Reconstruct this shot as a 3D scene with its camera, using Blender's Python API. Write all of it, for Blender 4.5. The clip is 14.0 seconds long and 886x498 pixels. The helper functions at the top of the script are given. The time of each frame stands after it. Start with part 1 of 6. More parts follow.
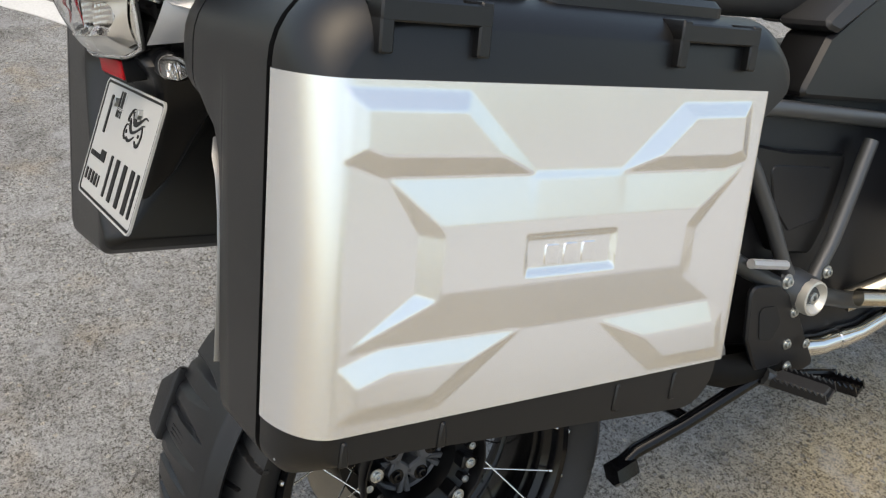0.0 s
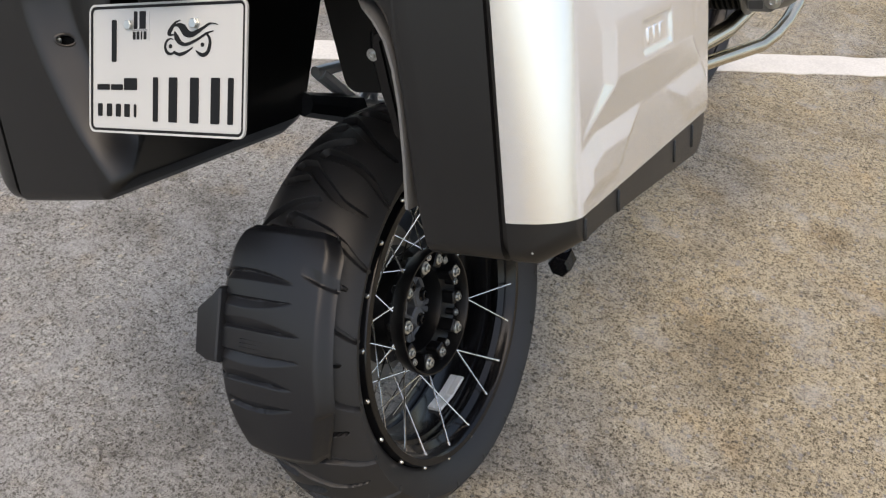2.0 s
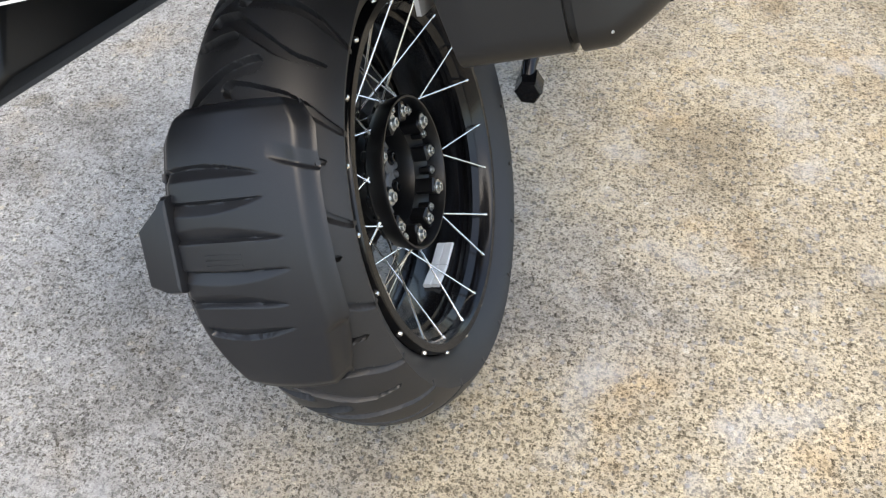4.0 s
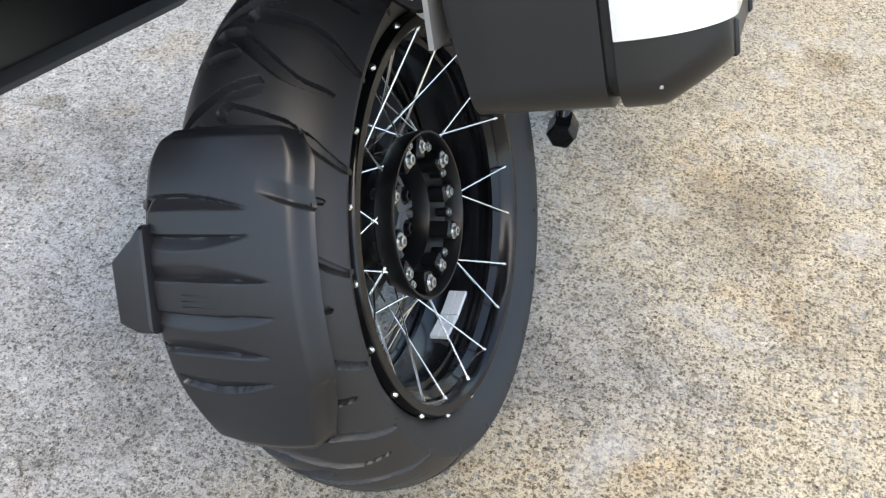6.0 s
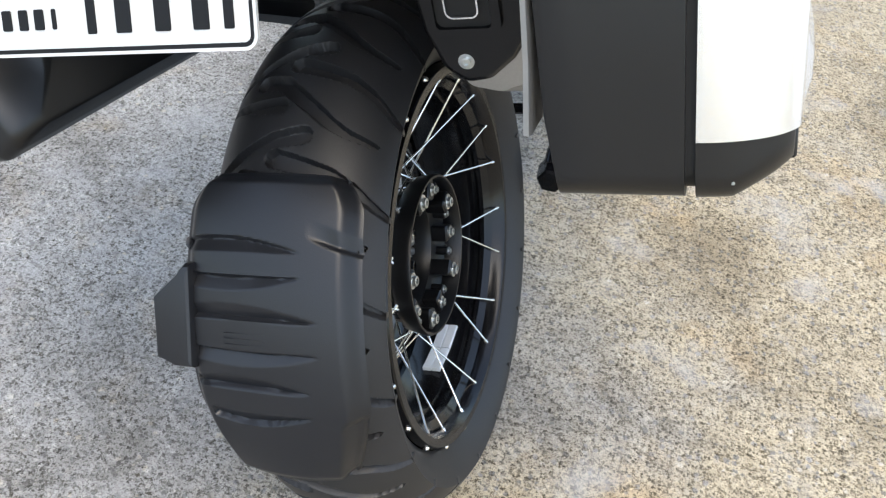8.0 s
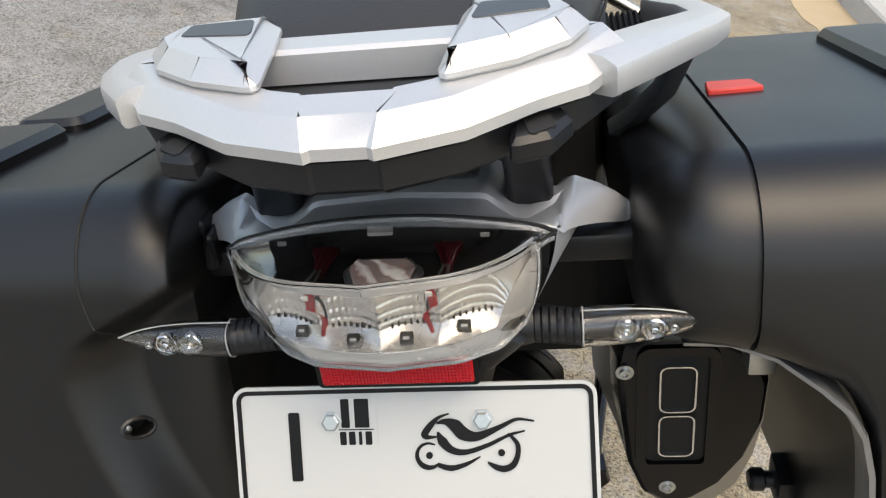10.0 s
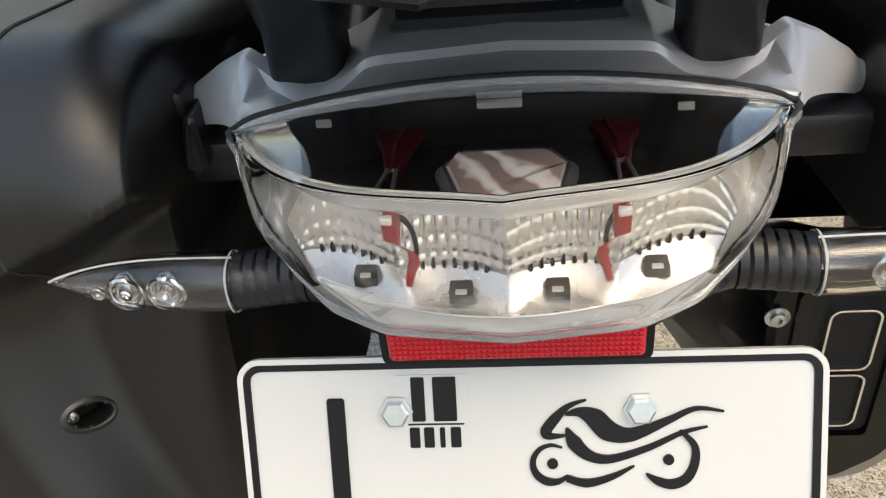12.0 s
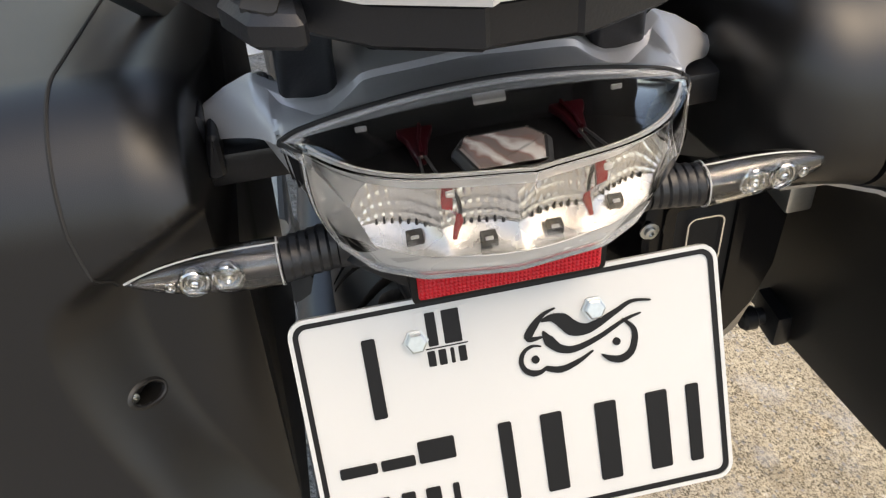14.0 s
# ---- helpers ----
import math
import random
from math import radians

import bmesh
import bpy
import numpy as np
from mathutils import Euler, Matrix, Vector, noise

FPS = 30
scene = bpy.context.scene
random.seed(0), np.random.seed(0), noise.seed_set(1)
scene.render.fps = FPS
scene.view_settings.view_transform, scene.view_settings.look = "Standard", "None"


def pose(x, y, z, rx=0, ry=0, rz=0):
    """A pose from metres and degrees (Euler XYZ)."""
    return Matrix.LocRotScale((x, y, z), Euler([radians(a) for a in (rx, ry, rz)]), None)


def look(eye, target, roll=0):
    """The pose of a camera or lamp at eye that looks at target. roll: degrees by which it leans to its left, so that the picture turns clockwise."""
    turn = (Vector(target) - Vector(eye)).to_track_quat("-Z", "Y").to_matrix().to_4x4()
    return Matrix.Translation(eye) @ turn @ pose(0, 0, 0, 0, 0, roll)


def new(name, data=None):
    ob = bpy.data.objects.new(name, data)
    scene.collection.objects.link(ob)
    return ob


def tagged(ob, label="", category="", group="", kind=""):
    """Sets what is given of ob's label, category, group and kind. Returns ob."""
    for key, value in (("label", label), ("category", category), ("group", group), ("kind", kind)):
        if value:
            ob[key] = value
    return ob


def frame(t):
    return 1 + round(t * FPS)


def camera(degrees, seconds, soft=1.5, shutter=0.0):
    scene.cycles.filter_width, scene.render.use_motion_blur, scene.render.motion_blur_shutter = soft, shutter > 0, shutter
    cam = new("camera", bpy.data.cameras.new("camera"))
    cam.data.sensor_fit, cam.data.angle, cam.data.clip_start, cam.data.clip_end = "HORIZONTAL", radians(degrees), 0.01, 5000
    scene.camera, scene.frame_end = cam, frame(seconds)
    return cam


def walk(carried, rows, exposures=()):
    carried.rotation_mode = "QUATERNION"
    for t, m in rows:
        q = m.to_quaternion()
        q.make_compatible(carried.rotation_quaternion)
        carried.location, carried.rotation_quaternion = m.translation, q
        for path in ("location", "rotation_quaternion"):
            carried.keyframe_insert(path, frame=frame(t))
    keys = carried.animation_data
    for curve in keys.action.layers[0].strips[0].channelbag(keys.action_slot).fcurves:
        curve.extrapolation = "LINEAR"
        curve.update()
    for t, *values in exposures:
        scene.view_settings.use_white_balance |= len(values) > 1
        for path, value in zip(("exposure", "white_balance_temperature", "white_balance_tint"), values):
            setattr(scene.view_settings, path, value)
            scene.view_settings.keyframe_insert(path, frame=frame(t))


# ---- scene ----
cam = camera(52.64, 14.0, soft=1.25)
PATH = [
    (0, (0.6168, -0.4868, 1.2751), (-0.7008, 0.4655, 0.1102), 5.29),
    (0.5, (0.5329, -0.5591, 1.2565), (-0.6930, 0.5108, 0.0936), 4.27),
    (1, (0.4182, -0.6038, 1.2408), (-0.6259, 0.6066, 0.0388), 3.65),
    (1.5, (0.3929, -0.7235, 1.2500), (-0.4480, 0.6343, 0.0460), 4.55),
    (1.8, (0.3794, -0.8415, 1.2538), (-0.3367, 0.5608, 0.0206), 4.74),
    (2, (0.3703, -0.9115, 1.2358), (-0.2765, 0.5088, -0.0149), 5.24),
    (2.5, (0.3329, -0.9369, 1.1644), (-0.1669, 0.4674, -0.1690), 5.92),
    (2.7, (0.2873, -0.9264, 1.1410), (-0.1376, 0.4716, -0.2247), 5.30),
    (4.8, (0.1917, -0.7659, 1.0271), (-0.2033, 0.5615, -0.4158), -4.48),
    (5, (0.1909, -0.7536, 1.0163), (-0.2229, 0.5743, -0.4209), -4.59),
    (5.5, (0.1905, -0.7318, 1.0117), (-0.2343, 0.6202, -0.3996), -2.04),
    (6, (0.1912, -0.7298, 1.0134), (-0.2189, 0.6324, -0.3923), 1.35),
    (6.5, (0.1877, -0.7329, 1.0115), (-0.2162, 0.6271, -0.3982), 3.56),
    (7, (0.1651, -0.7248, 1.0055), (-0.2407, 0.6294, -0.4093), 4.60),
    (7.5, (0.1574, -0.7261, 1.0092), (-0.2030, 0.6242, -0.4216), 6.16),
    (8, (0.0932, -0.7739, 1.0674), (-0.1504, 0.6568, -0.3087), 8.71),
    (8.3, (0.0358, -0.7953, 1.1151), (-0.1377, 0.7132, -0.1867), 9.10),
    (8.5, (-0.0319, -0.8172, 1.1547), (-0.1399, 0.7519, -0.0807), 9.19),
    (8.8, (-0.1243, -0.8451, 1.2053), (-0.1887, 0.7993, 0.0688), 8.98),
    (9, (-0.1684, -0.8358, 1.2335), (-0.2158, 0.8324, 0.1312), 9.68),
    (9.2, (-0.1932, -0.8156, 1.2504), (-0.2273, 0.8688, 0.1725), 10.30),
    (11.3, (-0.3326, -0.4974, 1.0765), (-0.1461, 1.0997, -0.1128), 15.93),
    (11.5, (-0.3279, -0.4981, 1.0656), (-0.1588, 1.0827, -0.1478), 15.47),
    (12, (-0.3228, -0.5092, 1.0762), (-0.1525, 1.0564, -0.1566), 15.10),
    (12.5, (-0.3226, -0.5211, 1.0858), (-0.1495, 1.0473, -0.1430), 14.88),
    (13, (-0.3094, -0.5289, 1.0998), (-0.1153, 1.0391, -0.1265), 15.33),
    (13.5, (-0.3408, -0.5475, 1.1037), (-0.0080, 1.0134, -0.1016), 16.29),
    (14, (-0.4225, -0.5838, 1.1206), (0.1762, 0.8964, -0.0839), 16.34),
]
EXPOSURES = [(0.0, 0.90, 7550, 6), (1.5, 0.90, 7600, 9), (2.0, 0.95, 7600, 10), (2.5, 1.22, 7550, 9), (4.8, 1.78, 6850, 6), (7.5, 1.82, 6750, 5), (8.0, 1.72, 6750, 5), (8.5, 1.32, 7150, 7), (9.0, 1.08, 7500, 7), (9.2, 1.08, 7500, 7), (11.3, 1.40, 7700, 6), (14.0, 1.44, 7900, 9)]
walk(cam, [(t, look(eye, target, roll)) for t, eye, target, roll in PATH], EXPOSURES)

# ---- light ----
LEAN = -16.93
BIKE = Matrix.Translation((0, 0, -0.0038)) @ pose(0, 0, 0, 0, LEAN, 0)
AXLE = 0.314

world = bpy.data.worlds.new("world")
scene.world = world
world.use_nodes = True
wn = world.node_tree
sky = wn.nodes.new("ShaderNodeTexSky")
sky.sky_type, sky.sun_disc = "NISHITA", False
sky.sun_elevation, sky.sun_rotation = radians(70), radians(162)
sky.air_density, sky.dust_density, sky.ozone_density = 1.0, 3.0, 0.5
wn.nodes["Background"].inputs["Strength"].default_value = 0.15
wn.links.new(sky.outputs["Color"], wn.nodes["Background"].inputs["Color"])
sun_data = bpy.data.lights.new("sun", "SUN")
sun_data.energy, sun_data.angle, sun_data.color = 0.35, radians(60), (1.0, 0.93, 0.82)
sun = new("sun", sun_data)
sun.matrix_world = look((0.55, -1.65, 4.8), (0, 0, 0))


# ---- materials ----
def material(name, base, rough=0.5, metal=0.0, grain=0.0, grain_scale=400.0, bump=0.0, blotch=0.0, blotch_scale=6.0, coat=0.0, spec=0.5):
    """A surface with fine grain, wider blotches and a fine relief, in object space."""
    m = bpy.data.materials.new(name)
    m.use_nodes = True
    t = m.node_tree
    b = t.nodes["Principled BSDF"]
    b.inputs["Roughness"].default_value, b.inputs["Metallic"].default_value = rough, metal
    b.inputs["Specular IOR Level"].default_value = spec
    b.inputs["Coat Weight"].default_value = coat
    b.inputs["Base Color"].default_value = (*base, 1)
    at = t.nodes.new("ShaderNodeTexCoord")
    if grain or blotch:
        fine, wide = t.nodes.new("ShaderNodeTexNoise"), t.nodes.new("ShaderNodeTexNoise")
        fine.inputs["Scale"].default_value, wide.inputs["Scale"].default_value = grain_scale, blotch_scale
        wide.inputs["Detail"].default_value = 5
        sum_ = t.nodes.new("ShaderNodeMath")
        sum_.operation = "MULTIPLY_ADD"
        one = t.nodes.new("ShaderNodeMath")
        one.operation = "MULTIPLY_ADD"
        for n in (fine, wide):
            t.links.new(at.outputs["Object"], n.inputs["Vector"])
        t.links.new(fine.outputs["Fac"], sum_.inputs[0])
        sum_.inputs[1].default_value, sum_.inputs[2].default_value = 2 * grain, 1 - grain - blotch
        t.links.new(wide.outputs["Fac"], one.inputs[0])
        one.inputs[1].default_value = 2 * blotch
        t.links.new(sum_.outputs[0], one.inputs[2])
        mix = t.nodes.new("ShaderNodeVectorMath")
        mix.operation = "SCALE"
        mix.inputs[0].default_value = base
        t.links.new(one.outputs[0], mix.inputs["Scale"])
        t.links.new(mix.outputs[0], b.inputs["Base Color"])
        r = t.nodes.new("ShaderNodeMath")
        r.operation = "MULTIPLY_ADD"
        t.links.new(wide.outputs["Fac"], r.inputs[0])
        r.inputs[1].default_value, r.inputs[2].default_value = 0.12, rough - 0.06
        t.links.new(r.outputs[0], b.inputs["Roughness"])
    if bump:
        n, d = t.nodes.new("ShaderNodeTexNoise"), t.nodes.new("ShaderNodeBump")
        n.inputs["Scale"].default_value, n.inputs["Detail"].default_value = grain_scale, 3
        d.inputs["Strength"].default_value, d.inputs["Distance"].default_value = bump, 0.0006
        t.links.new(at.outputs["Object"], n.inputs["Vector"])
        t.links.new(n.outputs["Fac"], d.inputs["Height"])
        t.links.new(d.outputs["Normal"], b.inputs["Normal"])
    return m


def clear(name, tint=(1, 1, 1), rough=0.0, ior=1.45):
    m = bpy.data.materials.new(name)
    m.use_nodes = True
    b = m.node_tree.nodes["Principled BSDF"]
    b.inputs["Base Color"].default_value = (*tint, 1)
    b.inputs["Transmission Weight"].default_value, b.inputs["Roughness"].default_value = 1, rough
    b.inputs["IOR"].default_value = ior
    return m


M_CASE = material("black grained plastic", (0.0042, 0.0042, 0.0046), 0.37, spec=0.55, grain=0.15, grain_scale=2200, bump=0.12, blotch=0.12, blotch_scale=9)
M_SEAM = material("seam rubber", (0.008, 0.008, 0.008), 0.7)
M_PANEL = material("satin aluminium panel", (0.905, 0.91, 0.905), 0.25, 0.82, grain=0.02, grain_scale=1500)
M_GUARD = material("matt black moulded plastic", (0.0080, 0.0086, 0.0106), 0.38, spec=0.45, grain=0.12, grain_scale=700, bump=0.2, blotch=0.15, blotch_scale=14)
M_TYRE = material("tyre rubber", (0.0150, 0.0152, 0.0165), 0.48, spec=0.42, grain=0.2, grain_scale=500, bump=0.14, blotch=0.25, blotch_scale=18)
M_RIM = material("black gloss paint", (0.0035, 0.0035, 0.0042), 0.2, spec=0.34, coat=0.05, blotch=0.2, blotch_scale=20)
M_STEEL = material("bright steel", (0.78, 0.76, 0.72), 0.25, 1.0, grain=0.05, blotch=0.06, blotch_scale=40)
M_ZINC = material("zinc bolt steel", (0.55, 0.57, 0.57), 0.33, 1.0, grain=0.1, blotch=0.15, blotch_scale=120)
M_WHITE = material("white sheet paint", (0.50, 0.505, 0.495), 0.4, blotch=0.02, blotch_scale=12, coat=0.3)
M_BLACK = material("black paint", (0.0045, 0.0045, 0.005), 0.5, spec=0.25)
M_SILVER = material("silver paint", (0.52, 0.53, 0.545), 0.40, 0.45, grain=0.04, grain_scale=1200, blotch=0.04)
M_RACK = material("silver cast alloy", (0.62, 0.62, 0.62), 0.4, 0.6, grain=0.06, grain_scale=900, blotch=0.05, bump=0.1)
M_CHROME = material("mirror chrome", (0.86, 0.86, 0.86), 0.09, 1.0)
M_BRUSH = material("brushed sheet metal", (0.38, 0.375, 0.36), 0.33, 1.0, grain=0.08, blotch=0.1, blotch_scale=20)
M_RED = material("red reflector plastic", (0.40, 0.004, 0.010), 0.25, spec=0.3)
M_CLEAR = clear("clear lens")
M_TUBE = material("dark grey tube paint", (0.07, 0.075, 0.08), 0.35, 0.5, blotch=0.1, blotch_scale=30)
M_SEAT = material("black seat vinyl", (0.025, 0.025, 0.026), 0.5, grain=0.2, bump=0.4, grain_scale=350)
M_GOLD = material("pale alloy ring", (0.62, 0.61, 0.57), 0.4, 0.6)


# ---- mesh helpers ----
class Shape:
    """Points and faces of one mesh."""

    def __init__(self):
        self.v, self.f = [], []

    def add(self, points, faces):
        k = len(self.v)
        self.v += [tuple(float(c) for c in p) for p in points]
        self.f += [tuple(i + k for i in f) for f in faces]
        return self

    def sheet(self, rows, wrap_u=False, wrap_v=False, caps=False):
        """A grid of points, rows by columns."""
        rows = np.asarray(rows, float)
        a, b = rows.shape[:2]
        faces = []
        for i in range(a if wrap_u else a - 1):
            for j in range(b if wrap_v else b - 1):
                p, q = (i + 1) % a, (j + 1) % b
                faces.append((i * b + j, i * b + q, p * b + q, p * b + j))
        if caps:
            faces += [tuple(range(b))[::-1], tuple((a - 1) * b + j for j in range(b))]
        return self.add(rows.reshape(-1, 3), faces)

    def tube(self, path, r, n=12, caps=True):
        """A round tube along a path; r: one radius or one for each point."""
        path = [Vector(p) for p in path]
        rs = [r] * len(path) if isinstance(r, (int, float)) else r
        side, rings = None, []
        for i, p in enumerate(path):
            d = (path[min(i + 1, len(path) - 1)] - path[max(i - 1, 0)]).normalized()
            if side is None:
                side = d.orthogonal().normalized()
            side = (side - d * side.dot(d)).normalized()
            up = d.cross(side)
            rings.append([p + rs[i] * (math.cos(a) * side + math.sin(a) * up) for a in np.linspace(0, 2 * math.pi, n, False)])
        return self.sheet(rings, wrap_v=True, caps=caps)

    def box(self, lo, hi, m=None, bevel=0.0):
        bm = bmesh.new()
        bmesh.ops.create_cube(bm, size=1)
        for v in bm.verts:
            v.co = Vector([lo[i] + (v.co[i] + 0.5) * (hi[i] - lo[i]) for i in range(3)])
        if bevel:
            bmesh.ops.bevel(bm, geom=bm.edges[:], offset=bevel, segments=2, profile=0.6, affect="EDGES")
        bm.verts.index_update()
        pts = [m @ v.co if m else v.co for v in bm.verts]
        self.add(pts, [[v.index for v in f.verts] for f in bm.faces])
        bm.free()
        return self

    def prism(self, outline, to, a, b, bevel=0.0):
        """A flat outline of (p, q) between depths a and b; to(p, q, depth) gives the place."""
        pts = np.asarray(outline, float)
        if bevel:
            inner = inset(pts, bevel)
            sign = 1 if b > a else -1
            rings = [[to(p, q, a) for p, q in inner], [to(p, q, a + sign * bevel) for p, q in pts], [to(p, q, b - sign * bevel) for p, q in pts], [to(p, q, b) for p, q in inner]]
        else:
            rings = [[to(p, q, a) for p, q in pts], [to(p, q, b) for p, q in pts]]
        return self.sheet(rings, wrap_v=True, caps=True)

    def lathe(self, profile, n=96, centre=(0, 0, 0), wrap=False, caps=False):
        """A profile of (x, r) turned about the x axis."""
        rings = []
        for a in np.linspace(0, 2 * math.pi, n, False):
            rings.append([(centre[0] + x, centre[1] + r * math.cos(a), centre[2] + r * math.sin(a)) for x, r in profile])
        return self.sheet(rings, wrap_u=True, wrap_v=wrap)


def inset(pts, d):
    """An outline moved inwards by d."""
    pts = np.asarray(pts, float)
    n = len(pts)
    area = sum(pts[i][0] * pts[(i + 1) % n][1] - pts[(i + 1) % n][0] * pts[i][1] for i in range(n))
    s = 1 if area > 0 else -1
    out = []
    for i in range(n):
        e0, e1 = pts[i] - pts[i - 1], pts[(i + 1) % n] - pts[i]
        n0, n1 = (np.array([-e[1], e[0]]) / (np.hypot(*e) + 1e-9) * s for e in (e0, e1))
        m = n0 + n1
        m = m / max(m @ m, 0.5) * 2
        out.append(pts[i] + d * m * 1.0)
    return np.array(out)


def rounded(corners, radii, n=6):
    """An outline with rounded corners: n + 1 points a corner."""
    c = np.asarray(corners, float)
    k, out = len(c), []
    for i in range(k):
        p, a, b = c[i], c[i - 1], c[(i + 1) % k]
        da, db = (a - p) / np.hypot(*(a - p)), (b - p) / np.hypot(*(b - p))
        r = radii[i] if not isinstance(radii, (int, float)) else radii
        half = math.acos(max(-1, min(1, float(da @ db)))) / 2
        t = min(r / math.tan(half), 0.49 * np.hypot(*(a - p)), 0.49 * np.hypot(*(b - p)))
        r = t * math.tan(half)
        mid = p + (da + db) / np.hypot(*(da + db)) * (r / math.sin(half))
        v0, v1 = p + da * t - mid, p + db * t - mid
        a0 = math.atan2(v0[1], v0[0])
        turn = (math.atan2(v1[1], v1[0]) - a0 + math.pi) % (2 * math.pi) - math.pi
        out += [mid + r * np.array([math.cos(a0 + turn * s), math.sin(a0 + turn * s)]) for s in np.linspace(0, 1, n + 1)]
    return np.array(out)


def smooth_step(a, b, x):
    t = np.clip((np.asarray(x, float) - a) / (b - a), 0, 1)
    return t * t * (3 - 2 * t)


def mesh_of(name, shape, mat, angle=32):
    me = bpy.data.meshes.new(name)
    me.from_pydata(shape.v, [], shape.f)
    bm = bmesh.new()
    bm.from_mesh(me)
    bmesh.ops.remove_doubles(bm, verts=bm.verts[:], dist=1e-6)
    bmesh.ops.recalc_face_normals(bm, faces=bm.faces[:])
    bm.to_mesh(me)
    bm.free()
    me.shade_smooth()
    me.set_sharp_from_angle(angle=radians(angle))
    me.materials.append(mat)
    return me


def part(name, shape, mat, parent, label="", angle=32):
    """One mesh under a thing or under a part."""
    ob = new(name, shape if isinstance(shape, bpy.types.Mesh) else mesh_of(name, shape, mat, angle))
    ob.parent = parent
    if label:
        tagged(ob, label)
    return ob


def thing(name, label, category, m=BIKE, group="", kind=""):
    ob = new(name)
    ob.matrix_world = m
    ob.empty_display_size = 0.05
    return tagged(ob, label, category, group, kind)


def screw_mesh(r=0.005, h=0.005, mat=None):
    """A socket head screw along x, head at +x."""
    s = Shape()
    s.lathe([(0, 0.0001), (0, r * 1.6), (h * 0.25, r * 1.6), (h * 0.3, r), (h * 0.95, r), (h, r * 0.9), (h, r * 0.5), (h * 0.5, r * 0.48), (h * 0.5, 0.0001)], 12)
    return mesh_of("screw", s, mat or M_ZINC)


SCREW = screw_mesh()
BLACK_SCREW = screw_mesh(mat=M_RIM)


def screw(parent, at, turn=(0, 0, 0), size=1.0, name="bolt", label="", mesh=None):
    ob = new(name, mesh or SCREW)
    ob.parent = parent
    ob.matrix_basis = pose(*at, *turn) @ Matrix.Scale(size, 4)
    if label:
        tagged(ob, label)
    return ob


# ---- place ----
def ground_material():
    """Worn asphalt with exposed stone chips, sandy patches and oil stains."""
    m = bpy.data.materials.new("exposed aggregate asphalt")
    m.use_nodes = True
    t = m.node_tree
    b = t.nodes["Principled BSDF"]
    at = t.nodes.new("ShaderNodeTexCoord")

    def noise_tex(scale, detail=3.0, rough=0.5):
        n = t.nodes.new("ShaderNodeTexNoise")
        n.inputs["Scale"].default_value, n.inputs["Detail"].default_value, n.inputs["Roughness"].default_value = scale, detail, rough
        t.links.new(at.outputs["Object"], n.inputs["Vector"])
        return n.outputs["Fac"]

    def ramp(src, stops):
        r = t.nodes.new("ShaderNodeValToRGB")
        e = r.color_ramp.elements
        while len(e) < len(stops):
            e.new(0.5)
        for i, (p, c) in enumerate(stops):
            e[i].position, e[i].color = p, (*c, 1)
        t.links.new(src, r.inputs["Fac"])
        return r.outputs["Color"]

    def mix(kind, fac, a, c):
        x = t.nodes.new("ShaderNodeMix")
        x.data_type, x.blend_type = "RGBA", kind
        if isinstance(fac, float):
            x.inputs["Factor"].default_value = fac
        else:
            t.links.new(fac, x.inputs["Factor"])
        for value, k in ((a, 6), (c, 7)):
            if isinstance(value, tuple):
                x.inputs[k].default_value = (*value, 1)
            else:
                t.links.new(value, x.inputs[k])
        return x.outputs[2]

    # Pale mortar with dark stone chips of two sizes, warped so that no chip looks drawn.
    warp = t.nodes.new("ShaderNodeTexNoise")
    warp.inputs["Scale"].default_value, warp.inputs["Detail"].default_value = 330, 2
    t.links.new(at.outputs["Object"], warp.inputs["Vector"])
    moved = t.nodes.new("ShaderNodeVectorMath")
    moved.operation = "MULTIPLY_ADD"
    moved.inputs[1].default_value = (0.0085, 0.0085, 0.0085)
    t.links.new(warp.outputs["Color"], moved.inputs[0])
    t.links.new(at.outputs["Object"], moved.inputs[2])

    def math_node(kind, a, c):
        n = t.nodes.new("ShaderNodeMath")
        n.operation = kind
        for k, value in enumerate((a, c)):
            if isinstance(value, float):
                n.inputs[k].default_value = value
            else:
                t.links.new(value, n.inputs[k])
        return n.outputs[0]

    def chips(scale, least, most):
        """The mask of the chips and three random numbers for each."""
        v = t.nodes.new("ShaderNodeTexVoronoi")
        v.voronoi_dimensions = "2D"
        v.inputs["Scale"].default_value = scale
        v.inputs["Randomness"].default_value = 1
        t.links.new(moved.outputs[0], v.inputs["Vector"])
        three = t.nodes.new("ShaderNodeSeparateColor")
        t.links.new(v.outputs["Color"], three.inputs["Color"])
        reach = math_node("ADD", math_node("MULTIPLY", three.outputs[0], most - least), least)
        edge = math_node("SUBTRACT", reach, v.outputs["Distance"])
        return ramp(math_node("MULTIPLY", edge, 6.0), [(0.0, (0, 0, 0)), (1.0, (1, 1, 1))]), three.outputs

    m1, c1 = chips(185, 0.16, 0.64)
    m2, c2 = chips(75, -0.30, 0.45)
    # Grey asphalt on one side passes into sandy, more weathered stone on the other.
    split = t.nodes.new("ShaderNodeSeparateXYZ")
    t.links.new(at.outputs["Object"], split.inputs[0])
    zone = math_node("ADD", math_node("MULTIPLY", split.outputs["X"], 0.55), 0.05)
    drift = math_node("MULTIPLY", math_node("SUBTRACT", noise_tex(1.7, 5, 0.6), 0.5), 1.5)
    blend = math_node("ADD", math_node("ADD", zone, drift), 0.5)
    where = ramp(blend, [(0.40, (0, 0, 0)), (0.72, (1, 1, 1))])
